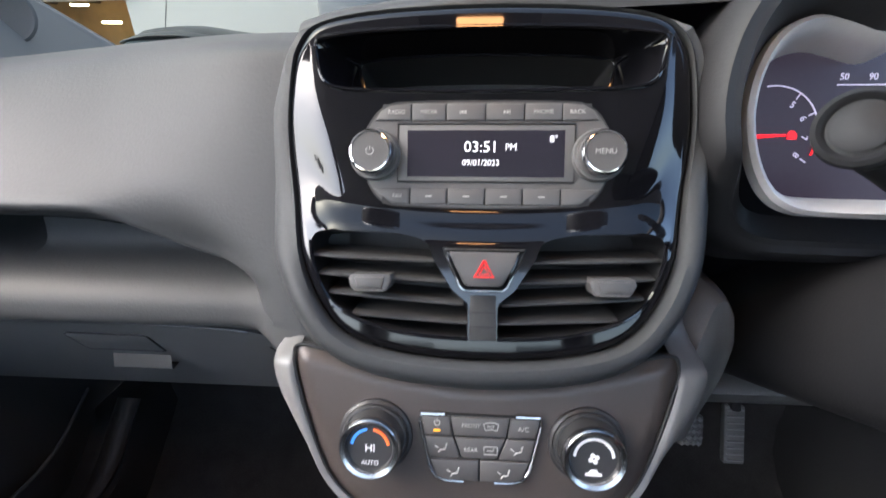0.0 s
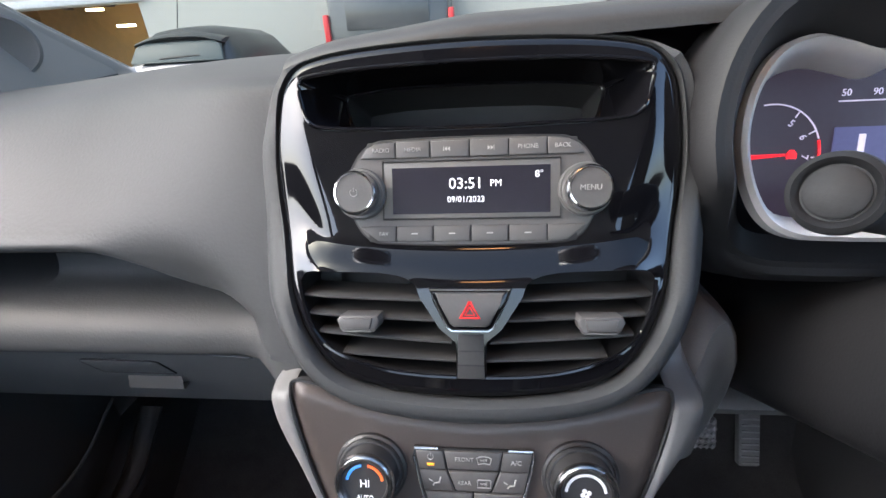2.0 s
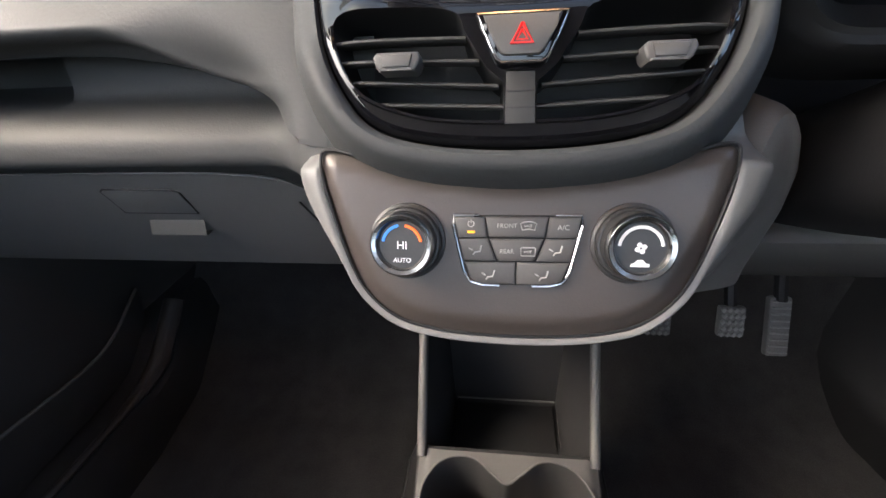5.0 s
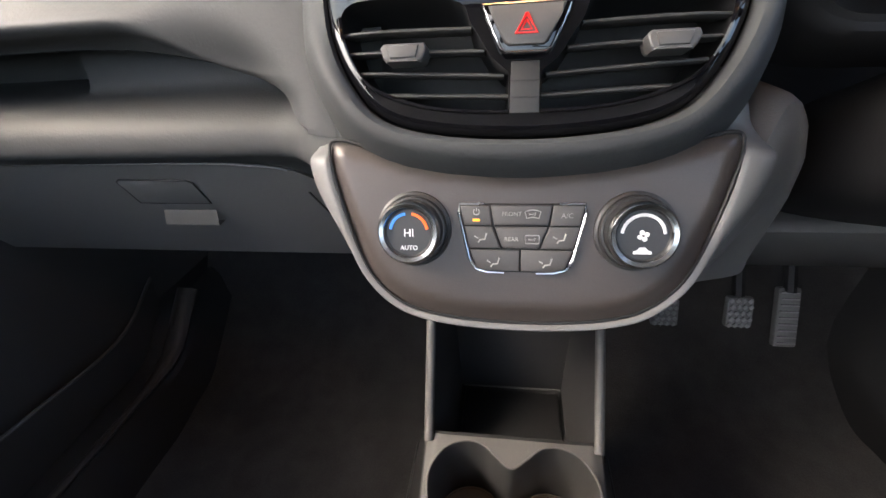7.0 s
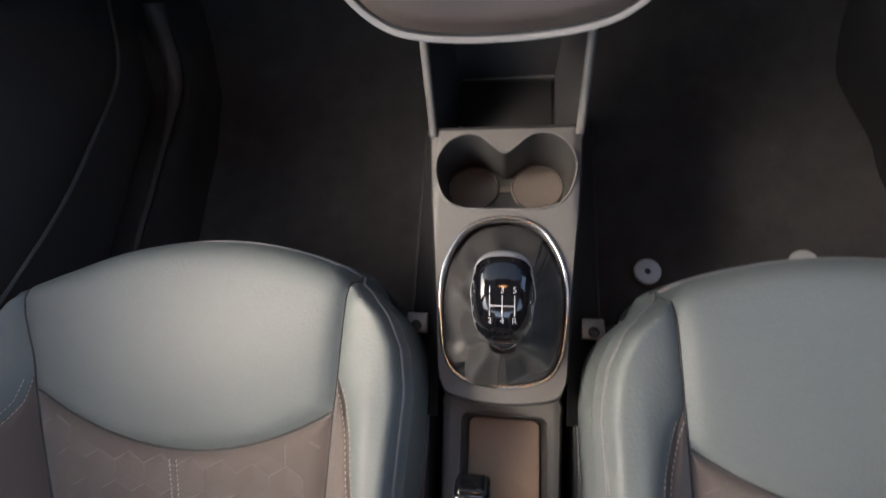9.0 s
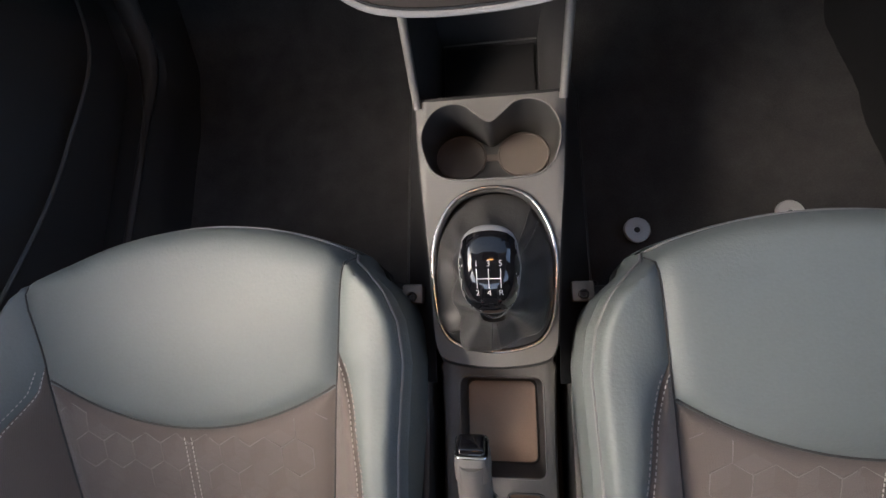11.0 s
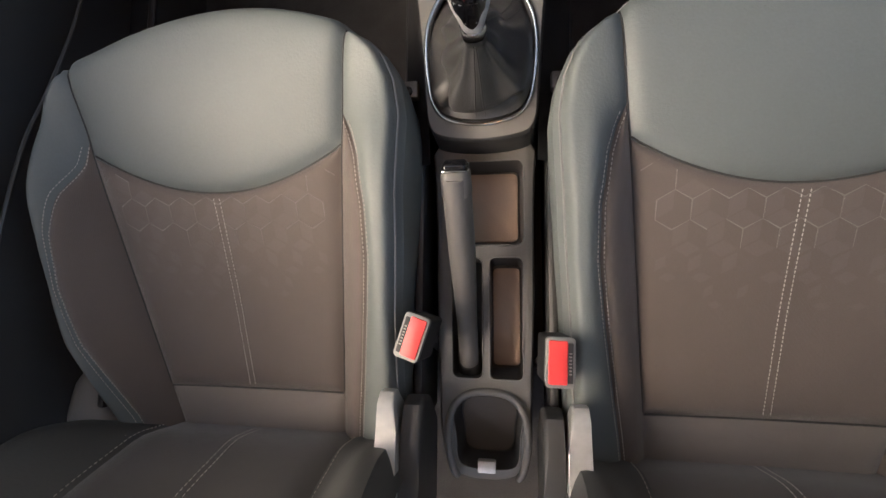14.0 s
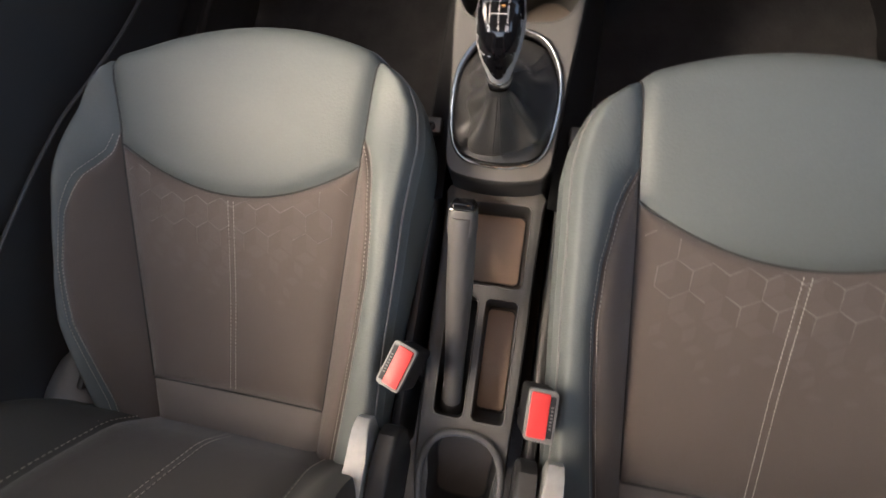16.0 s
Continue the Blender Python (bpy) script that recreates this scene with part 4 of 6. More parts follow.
    part("bin_mat", box((0, 0.487, 0.2745), (0.118, 0.092, 0.004), 0.0015), BLACK, con)
    part("bin_line", tube([(x, 0.5405, 0.2755) for x in np.linspace(-0.061, 0.063, 6)], 0.0012, sides=6), SHELL, con)
    part("bin_slot", box((0, 0.553, 0.414), (0.104, 0.010, 0.010), 0.004), SHELL, con)
    # rear, lower half with trays, lever slot and rear cup
    rh = [(0, 0.135), (0.045, 0.135), (0.066, 0.12), (0.0655, 0.10), (0.0632, 0.02), (0.0630, -0.08), (0.0600, -0.19), (0.0580, -0.25), (0.052, -0.285), (0.040, -0.310), (0.02, -0.318), (0, -0.319)]
    rear = [(q[0], q[1]) for q in spline(mirrored(rh), 140, True)]

    def rounded(x0, x1, y0, y1, r):
        out = []
        for cx, cy, a in ((x1 - r, y1 - r, 0), (x0 + r, y1 - r, 90), (x0 + r, y0 + r, 180), (x1 - r, y0 + r, 270)):
            out += [(cx + r * math.cos(radians(a + b)), cy + r * math.sin(radians(a + b))) for b in (0, 22.5, 45, 67.5, 90)]
        return out

    t1, t2, t3 = rounded(-0.046, 0.0525, -0.008, 0.106, 0.010), rounded(0.006, 0.0505, -0.187, -0.024, 0.008), rounded(-0.045, -0.003, -0.187, -0.024, 0.010)
    t4 = [(q[0], q[1]) for q in spline([(0.003, -0.2045), (0.035, -0.209), (0.049, -0.232), (0.046, -0.262), (0.040, -0.300), (0.003, -0.306), (-0.034, -0.300), (-0.040, -0.262), (-0.043, -0.232), (-0.029, -0.209)], 60, True)]

    def rz(u, v):
        return rear_deck(v) - 0.004 * smooth(0.056, 0.067, abs(u)) + 0.002 * smooth(-0.19, -0.205, v)

    part("rear_deck", sheet(rear, [t1, t2, t3, t4], C, rz, 0.0032), SHELL, con)
    rows = []
    for d, h in ((0, 0), (0.0025, -0.003), (0.003, -0.02), (0.008, -0.23)):
        rows.append([(u * (1 + d / 0.06), v * (1 + d / 0.25 * 0.2), rz(u, v) + h) for u, v in rear])
    part("rear_body", grid(rows, close_u=True), DARK, con)
    for nm, poly, dp, sh, mat in (("front_tray", t1, 0.040, 0.90, TRAYMAT), ("side_tray", t2, 0.044, 0.9, TRAYMAT), ("lever_slot", t3, 0.06, 0.96, BLACK), ("rear_cup", t4, 0.045, 0.86, CUPMAT)):
        tr = part(nm, wall_in(poly, C, rz, dp, sh), DARK, con)
        part("rim", tube([C(u, v, rz(u, v) + 0.0003) for u, v in poly], 0.0012, True, 6), SHELL, tr)
        cu, cv = np.mean([q[0] for q in poly]), np.mean([q[1] for q in poly])
        if mat is not BLACK:
            part("mat", prism([(cu + (u - cu) * sh * 0.94, cv + (v - cv) * sh * 0.94) for u, v in poly], lambda u, v, w: Vector((u, v, rear_deck(v) - dp + w)), 0.0005, 0.004, 0.001), mat, tr, "thin rubber mat")
    part("latch", box((0.001, -0.303, 0.218), (0.024, 0.016, 0.012), 0.002), METAL, con, "small bare metal bracket")
    arm = spline([(-0.036, -0.316, 0.226), (-0.0445, -0.300, 0.229), (-0.0500, -0.262, 0.2315), (-0.0440, -0.228, 0.2325), (-0.0260, -0.208, 0.233), (0.003, -0.2025, 0.233), (0.032, -0.208, 0.233), (0.050, -0.228, 0.2325), (0.0560, -0.262, 0.2315), (0.0505, -0.300, 0.229), (0.042, -0.316, 0.226)], 44)
    part("cup_rim", tube(arm, [0.0032] + [0.0050] * 42 + [0.0032], sides=10, flat=0.8), SHELL, con, "raised horseshoe rim of the rear cup holder")
    # brackets at the foot of the seats
    for s in (-1, 1):
        br = part("seat_bracket", box((s * 0.101, 0.204, 0.266), (0.026, 0.024, 0.016), 0.003), BRACKET, con, "metal bracket with a dark bolt")
        part("bolt", lathe([(0.006, 0), (0.006, 0.004), (0.004, 0.005), (0.003, 0.002), (0, 0.002)], pose(s * 0.101, 0.2, 0.2742), 12), BLACK, br)


build_console()


def build_gear():
    gl = thing("gear_lever", (0, 0.2, 0.31), "gear lever with black knob, chrome frame and leather gaiter", "gear lever")
    part("chrome_frame", tube([C(u, v, deck(v) + 0.0022) for u, v in RING], 0.0025, True, 10, flat=0.8), DARKCHROME, gl)
    part("frame_base", tube([C(u * 0.965, 0.226 + (v - 0.226) * 0.965, deck(v) + 0.0005) for u, v in RING], 0.0030, True, 8), BLACK, gl)
    rows = []
    n = len(RING)
    for k in range(34):
        f = k / 33
        z = deck(0.2) + 0.002 + 0.125 * f**1.25
        row = []
        for i, (u, v) in enumerate(RING):
            a = 2 * math.pi * i / n
            r = max((1 - f) ** 0.75 * 0.80 + 0.17 * (1 - f), 0.17)
            rear = smooth(-0.01, -0.05, v - 0.226) * smooth(0.064, 0.035, abs(u))
            left = smooth(0.01, 0.05, -u) * smooth(0.09, 0.03, abs(v - 0.20))
            bulge = math.exp(-((f - 0.40) / 0.10) ** 2)
            tuck = math.exp(-((f - 0.20) / 0.09) ** 2)
            fold = 0.0075 * math.sin(math.pi * min(1, f * 1.1)) * (noise.noise((math.cos(a) * 1.3, math.sin(a) * 1.3, f * 2.2)) + 0.55 * noise.noise((math.cos(a) * 3.0 + 7, math.sin(a) * 3.0, f * 1.6)))
            r += fold / 0.05 + rear * (0.11 * bulge - 0.30 * tuck) + left * (0.10 * math.exp(-((f - 0.16) / 0.07) ** 2) - 0.13 * math.exp(-((f - 0.33) / 0.08) ** 2))
            r = min(r, 0.965)
            cx, cy = 0.003 * f, 0.226 + (0.178 - 0.226) * f * smooth(0.0, 0.25, f)
            row.append((cx + u * r, cy + (v - 0.226) * r, z + fold * 0.9 - 0.014 * rear * bulge))
        rows.append(row)
    gt = part("gaiter", grid(rows, close_u=True), LEATHER_DARK, gl, "creased black leather gaiter")
    for i in (n // 2 - 1, n // 2 + 1, 9, 12):
        part("seam", tube([Vector(r[i]) + Vector((0, 0, 0.0006)) for r in rows[1:-2]], 0.0007, sides=5), LEATHER_DARK, gt)
    part("collar", lathe([(0.0115, -0.006), (0.0128, -0.004), (0.0128, 0.003), (0.0112, 0.005)], KMAT, 28), DULLCHROME, gl)
    prof = [(0.003, 0.0110, 0.0105), (0.010, 0.0125, 0.013), (0.020, 0.0158, 0.0175), (0.032, 0.0192, 0.022), (0.045, 0.0214, 0.0256), (0.056, 0.0216, 0.0262), (0.065, 0.0205, 0.024), (0.071, 0.0188, 0.0198), (0.0755, 0.0152, 0.0142), (0.078, 0.010, 0.008), (0.0785, 0.001, 0.001)]

    def slice_rows(g0, g1, t0, t1, lift):
        """A patch of the knob: g across it, t from the rear foot over the crown to the front foot."""
        rows = []
        for t in np.linspace(t0, t1, 44):
            k = 1 - abs(2 * t - 1)
            h = 0.003 + 0.0755 * (1 - (1 - k) ** 1.7)
            rx = float(np.interp(h, [q[0] for q in prof], [q[1] for q in prof])) + lift
            ry = float(np.interp(h, [q[0] for q in prof], [q[2] for q in prof])) + lift
            row = []
            for g in np.linspace(g0, g1, 21):
                y = ry * max(0.0, 1 - abs(g) ** 2.5) ** 0.4
                row.append(KM(h + lift, rx * g, -y if t < 0.5 else y))
            rows.append(row)
        return rows

    part("knob", grid(slice_rows(-1, 1, 0, 1, 0.0)), SILVER, gl, "satin silver gear knob")
    bpy.context.view_layer.update()
    back = Vector((0, 0.20, -0.98))
    rise = Vector((0, 0.98, 0.20))
    knob = [o for o in gl.children if o.name.startswith("knob")][0]

    def cast(ob, x, b, lift=0.0006):
        """The point of the knob under the place x, b of its face."""
        hit, at, nrm, _ = ob.ray_cast(ob.matrix_world.inverted() @ (KM(0.05, 0, 0) + Vector((x, 0, 0)) + rise * b - back * 0.06), back)
        return at - back * lift if hit else None

    def reach(b):
        xs = [x for x in np.linspace(0, 0.03, 61) if cast(knob, x, b)]
        return max(xs) if xs else 0.0

    bs = [b for b in np.linspace(-0.05, 0.05, 201) if reach(b) > 0.002]
    top_b = max(bs)
    low_b = min(bs) + 0.001
    rows = []
    for k in range(34):
        f = k / 33
        b = low_b + (top_b - 0.0040 - low_b) * (0.5 - 0.5 * math.cos(math.pi * f))
        edge = min(1.0, max(0.0, 1 - abs(2 * (b - low_b) / (top_b - 0.0040 - low_b) - 1) ** 16)) ** 0.5
        wide = 0.945 * reach(b) * max(edge, 0.05)
        rows.append([cast(knob, wide * g, b) or KM(0.05, 0, 0) for g in np.linspace(-1, 1, 25)])
    face = part("knob_face", grid(rows), PIANO, gl, "glossy black face of the knob")
    bpy.context.view_layer.update()

    def draped(ob):
        """Lays flat lettering onto the face."""
        for v in ob.data.vertices:
            hit, at, _, _ = face.ray_cast(face.matrix_world.inverted() @ (v.co - back * 0.05), back)
            if hit:
                v.co = at - back * 0.0004
        return ob

    fm = Matrix.Translation(KM(0.05, 0, 0) + rise * (top_b - 0.0350)) @ pose(0, 0, 0, 11.5) @ Matrix.Scale(0.98, 4)
    bm = bmesh.new()
    strokes = [((x, -0.0065), (x, 0.0065)) for x in (-0.0078, 0, 0.0078)] + [((-0.0078, 0), (0.0078, 0))]
    for (a, b), (c, d) in strokes:
        nx, ny = (0.00032, 0) if a == c else (0, 0.00032)
        for f in range(6):
            p0 = (a + (c - a) * f / 6, b + (d - b) * f / 6)
            p1 = (a + (c - a) * (f + 1) / 6, b + (d - b) * (f + 1) / 6)
            bm.faces.new([bm.verts.new(fm @ Vector((q[0] + e * nx, q[1] + e * ny, 0))) for q, e in ((p0, -1), (p0, 1), (p1, 1), (p1, -1))])
    draped(part("shift_pattern", bm, DIMWHITE, gl, smooth=False))
    for txt, x, y in (("1", -0.0078, 0.0098), ("3", 0, 0.0098), ("5", 0.0078, 0.0098), ("2", -0.0078, -0.0098), ("4", 0, -0.0098), ("R", 0.0078, -0.0098)):
        draped(words(txt, 0.0056, DIMWHITE, fm @ pose(x, y, 0), gl, depth=0.0))


KMAT = Matrix.Translation((0.003, 0.178, 0.441))


def KM(h, x, y):
    return KMAT @ Vector((x, y + 0.36 * h, h))


LEATHER_DARK = material("black_gaiter_leather", (0.036, 0.036, 0.036), 0.34, 0, 0.5, 300, 0.12)
build_gear()


def build_handbrake():
    hb = thing("handbrake", (-0.022, -0.16, 0.2), "raised grey handbrake lever with chrome-edged button", "handbrake")
    a, b = Vector((-0.023, -0.165, 0.215)), Vector((-0.0205, 0.052, 0.385))
    path = spline([tuple(a), (-0.022, -0.10, 0.262), (-0.0205, -0.02, 0.328), tuple(b)], 22)
    rad = [0.0132 + 0.0026 * smooth(0.25, 0.7, k / 21) for k in range(22)]
    part("grip", tube(path, rad, sides=18, flat=1.15), BUTTON, hb, "grey moulded grip")
    d = (b - Vector(path[-3])).normalized()
    side = Vector((1, 0, 0))
    topv = side.cross(d).normalized()

    def T(u, v, w):
        return b + side * u + topv * v + d * w

    def rr(a0, b0, r):
        return [(sx * (a0 - r) + r * math.cos(radians(t)), sy * (b0 - r) + r * math.sin(radians(t))) for sx, sy, t0 in ((1, 1, 0), (-1, 1, 90), (-1, -1, 180), (1, -1, 270)) for t in (t0, t0 + 30, t0 + 60, t0 + 90)]

    part("grip_end", grid([[T(u * k, v * k, w) for u, v in rr(0.0156, 0.0150, 0.009)] for k, w in ((1.02, -0.02), (1.0, -0.004), (0.96, 0.004), (0.86, 0.008))], close_u=True), BUTTON, hb)
    part("collar", tube([T(u, v, 0.0085) for u, v in rr(0.0138, 0.0114, 0.004)], 0.0011, True, 8, up=tuple(d)), CHROME, hb, "chrome rim of the button")
    part("button", prism(rr(0.0126, 0.0102, 0.004), T, 0.0, 0.015, 0.0045, segments=3), PIANO, hb, "black release button")
    part("sleeve", tube([(-0.023, -0.178, 0.198), (-0.0228, -0.160, 0.212), (-0.0225, -0.145, 0.222)], [0.0175, 0.0165, 0.0140], sides=14), BLACK, hb)


build_handbrake()


# ---- seats ----
ZB = [(-0.36, 0.195), (-0.28, 0.219), (-0.213, 0.243), (-0.05, 0.302), (0.054, 0.339), (0.105, 0.357), (0.17, 0.377), (0.21, 0.388), (0.24, 0.393), (0.256, 0.390), (0.267, 0.378), (0.274, 0.35), (0.278, 0.32)]


def seat_z(x, y):
    ye = y + (0.274 - front_y(x)) * smooth(0.12, 0.235, y)
    z = float(np.interp(ye, [q[0] for q in ZB], [q[1] for q in ZB]))
    h = 0.048 * smooth(0.19, 0.03, y) * (1 - 0.25 * smooth(-0.1, -0.28, y)) + 0.006
    xi = seam_x(y)
    z += h * smooth(xi - 0.012, 0.222, abs(x)) - 0.034 * smooth(0.241, 0.264, abs(x) + 0.260 - seat_edge(y, x)) ** 1.5 * smooth(0.165, 0.2, abs(x))
    z += 0.010 * math.exp(-((y - 0.14) / 0.07) ** 2) * (1 - (min(abs(x), 0.19) / 0.19) ** 2)
    z -= 0.006 * (1 - (min(abs(x), 0.17) / 0.17) ** 2) * smooth(0.05, -0.1, y)
    return z


def seam_x(y):
    return 0.172 + (y - 0.105) * 0.112


def stitch_x(y, s=1):
    """Where the double seam between side cloth and leather runs: s > 0 towards the console."""
    if s > 0:
        return float(np.interp(y, [-0.30, -0.237, -0.17, -0.10, -0.031, 0.028, 0.084, 0.112, 0.138, 0.3], [0.158, 0.168, 0.181, 0.194, 0.204, 0.205, 0.196, 0.187, seam_x(0.138), seam_x(0.3)]))
    return float(np.interp(y, [-0.30, -0.257, -0.222, -0.147, -0.072, -0.002, 0.05, 0.09, 0.125, 0.3], [0.172, 0.181, 0.193, 0.217, 0.225, 0.218, 0.202, 0.182, seam_x(0.125), seam_x(0.3)]))


def seat_edge(y, s=1):
    if s > 0:
        return float(np.interp(y, [-0.33, -0.2, -0.0945, -0.013, 0.073, 0.126, 0.1675, 0.194, 0.217, 0.24], [0.226, 0.232, 0.239, 0.246, 0.251, 0.252, 0.246, 0.234, 0.210, 0.180]))
    return float(np.interp(y, [-0.33, -0.258, -0.149, -0.0875, -0.015, 0.046, 0.09, 0.121, 0.15, 0.168, 0.2], [0.192, 0.213, 0.247, 0.248, 0.245, 0.239, 0.237, 0.235, 0.229, 0.223, 0.203]))


def front_y(x):
    return 0.276 - 1.3 * (x - 0.03) ** 2


def arc_y(x):
    return 0.054 + 1.72 * x * x


def puffed(q, edge, depth=0.010, reach=0.0075):
    return q - depth * math.exp(-((max(0.0, edge) / reach) ** 1.3))


def panel_rows(nx, ny, fx0, fx1, fy0, fy1, kill=""):
    """A cushion panel between curves; its borders sink into the seams. kill: borders that do not sink."""
    rows = []
    for j in range(ny):
        row = []
        for i in range(nx):
            a, b = i / (nx - 1), j / (ny - 1)
            a, b = 0.5 - 0.5 * math.cos(math.pi * a), 0.5 - 0.5 * math.cos(math.pi * b)
            ym = fy0(0) * (1 - b) + fy1(0) * b
            x = fx0(ym) * (1 - a) + fx1(ym) * a
            y = fy0(x) * (1 - b) + fy1(x) * b
            x = fx0(y) * (1 - a) + fx1(y) * a
            d = min([9] + [v for k, v in (("l", (x - fx0(y))), ("r", (fx1(y) - x)), ("f", abs(fy0(x) - y)), ("b", abs(y - fy1(x)))) if k not in kill])
            row.append((x, y, puffed(seat_z(x, y), d)))
        rows.append(row)
    return rows


def dashes(curve, pitch, length, lift, r=0.0006):
    """Stitches along a curve of points."""
    bm = bmesh.new()
    p = [Vector(q) for q in curve]
    run, nxt = 0.0, 0.0
    for a, b in zip(p, p[1:]):
        d = (b - a).length
        while nxt < run + d and d > 1e-6:
            q = a + (b - a) * ((nxt - run) / d) + Vector((0, 0, lift))
            t = (b - a).normalized() * length / 2
            tube([q - t, q + t], r, sides=5, bm=bm)
            nxt += pitch
        run += d
    return bm


def build_seat():
    seat = thing("front_seat", (0, 0, 0.03), "grey leatherette front seat with brown-grey cloth insert and pale stitching", "seat", "front seats")
    part("front_pad", grid(panel_rows(40, 26, lambda y: -seam_x(y), seam_x, front_y, arc_y, "f")), LEATHER, seat, "smooth leatherette front pad")
    part("insert", grid(panel_rows(36, 36, lambda y: -seam_x(y), seam_x, arc_y, lambda x: -0.213)), CLOTH, seat, "cloth insert with faint cube pattern")
    part("rear_strip", grid(panel_rows(30, 8, lambda y: -seam_x(y), seam_x, lambda x: -0.213, lambda x: -0.34, "b")), CLOTH_PALE, seat)
    for s in (-1, 1):
        top = 0.137 if s > 0 else 0.124
        rows = []
        for y in np.linspace(top, -0.33, 44):
            x0, x1 = seam_x(y), max(seam_x(y) + 0.0005, stitch_x(y, s))
            row = []
            for g in np.linspace(0, 1, 14):
                x = x0 + (x1 - x0) * (0.5 - 0.5 * math.cos(math.pi * g))
                row.append((s * x, y, puffed(seat_z(s * x, y), min(x - x0, x1 - x))))
            rows.append(row)
        part("side_cloth", grid(rows), CLOTH, seat)
        yb = front_y(s * 0.187)
        rows = []
        for f in np.linspace(0, 1, 70):
            y = yb - (yb + 0.33) * f**1.15
            x0 = stitch_x(y, s)
            x1 = max(seat_edge(y, s), x0 + 0.001)
            row = []
            for g in np.linspace(0, 1, 26):
                x = x0 + (x1 - x0) * (0.5 - 0.5 * math.cos(math.pi * g))
                row.append((s * x, y, puffed(seat_z(s * x, y), x - x0)))
            rows.append(row)
        part("bolster", grid(rows), LEATHER, seat)
        for off in (-0.0036, 0.0036):
            cv = []
            for y in np.linspace(top - 0.012, -0.29, 80):
                x = stitch_x(y, s) + off
                cv.append((s * x, y, puffed(seat_z(s * x, y), abs(off))))
            part("stitching", dashes(cv, 0.0052, 0.0030, 0.0010, 0.00055), THREAD, seat)
        pipe = []
        for y in np.linspace(-0.28, yb - 0.004, 50):
            x = max(seat_edge(y, s), stitch_x(y, s)) - 0.006 * smooth(yb, yb - 0.06, y)
            pipe.append((s * x, y, seat_z(s * x, y) + 0.0006))
        part("piping", tube(pipe, 0.0016, sides=6), PIPE, seat)
        # side of the cushion
        rows = []
        for y in np.linspace(-0.33, yb, 50):
            x = max(seat_edge(y, s), stitch_x(y, s))
            z = seat_z(s * x, y)
            rows.append([(s * x, y, z), (s * (x + 0.003), y, z - 0.03), (s * (x - 0.004), y, 0.24 if y < 0.2 else 0.25), (s * (x - 0.012), y, 0.16)])
        part("side_panel", grid(rows), LEATHER, seat)
        part("side_shield", box((s * 0.245, -0.04, 0.19), (0.012, 0.42, 0.12), 0.005), DARK, seat)
        part("rail", box((s * 0.19, 0.0, 0.06), (0.03, 0.50, 0.035), 0.004), BLACK, seat)
        part("leg", box((s * 0.19, 0.0, 0.11), (0.025, 0.40, 0.09), 0.004), BLACK, seat)
        if s < 0:
            continue
        rc = part("recliner_cover", prism([(-0.36, 0.20), (-0.245, 0.20), (-0.205, 0.25), (-0.198, 0.285), (-0.205, 0.305), (-0.235, 0.318), (-0.28, 0.325), (-0.36, 0.335)], lambda u, v, w: Vector((0.240 + w, u, v)), 0, 0.024, 0.007, segments=3), DARK, seat, "dark plastic recliner cover")
        blade = [(-0.36, 0.22), (-0.262, 0.24), (-0.208, 0.283), (-0.188, 0.300), (-0.188, 0.316), (-0.200, 0.328), (-0.232, 0.332), (-0.28, 0.342), (-0.36, 0.360)]
        part("recliner_arm", prism(blade, lambda u, v, w: Vector((0.214 + w * (1 - 0.30 * smooth(-0.23, -0.19, u)), u, v)), 0, 0.026, 0.003, segments=3), BLADE, rc, "bare metal recliner arm")
    # front face
    rows = []
    for x in np.linspace(-0.187, 0.187, 40):
        y = front_y(x)
        z = seat_z(x, y)
        rows.append([(x, y, z), (x, y + 0.003, z - 0.03), (x, y - 0.004, z - 0.10), (x, y - 0.03, z - 0.15)])
    part("front_face", grid(rows), LEATHER, seat)
    part("front_piping", tube([(x, front_y(x) - 0.004, seat_z(x, front_y(x) - 0.004) + 0.0008) for x in np.linspace(-0.168, 0.184, 50)], 0.0013, sides=6), PIPE, seat)
    part("pan", box((0, -0.02, 0.17), (0.47, 0.50, 0.03), 0.01), BLACK, seat)
    # sunk seam lines between the panels: dark tubes standing in for the shade there
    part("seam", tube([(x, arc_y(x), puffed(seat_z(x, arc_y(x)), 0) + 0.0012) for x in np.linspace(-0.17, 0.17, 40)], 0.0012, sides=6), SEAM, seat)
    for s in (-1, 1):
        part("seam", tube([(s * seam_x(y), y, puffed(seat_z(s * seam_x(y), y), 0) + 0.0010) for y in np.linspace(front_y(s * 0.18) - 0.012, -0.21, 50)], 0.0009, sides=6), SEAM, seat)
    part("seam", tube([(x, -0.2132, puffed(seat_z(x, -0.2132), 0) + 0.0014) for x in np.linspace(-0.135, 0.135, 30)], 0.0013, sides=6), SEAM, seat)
    for off in (-0.0040, 0.0040):
        cv = [(off, y, seat_z(off, y) - 0.0003) for y in np.linspace(0.044, -0.207, 50)]
        part("stitching", dashes(cv, 0.0052, 0.0030, 0.0010, 0.00055), THREAD, seat)
    # faint cube pattern of the cloth: raised ridges and paler facets that thin out away from the seam
    lines, facets = bmesh.new(), bmesh.new()
    rng = random.Random(4)
    h = 0.0205

    def on(x, y, up):
        return (x, y, puffed(seat_z(x, y), min(seam_x(y) - abs(x), arc_y(x) - y)) + up)

    def fits(x, y, low):
        return abs(x) < seam_x(y) - 0.006 and arc_y(x) - low < y < arc_y(x) - 0.004

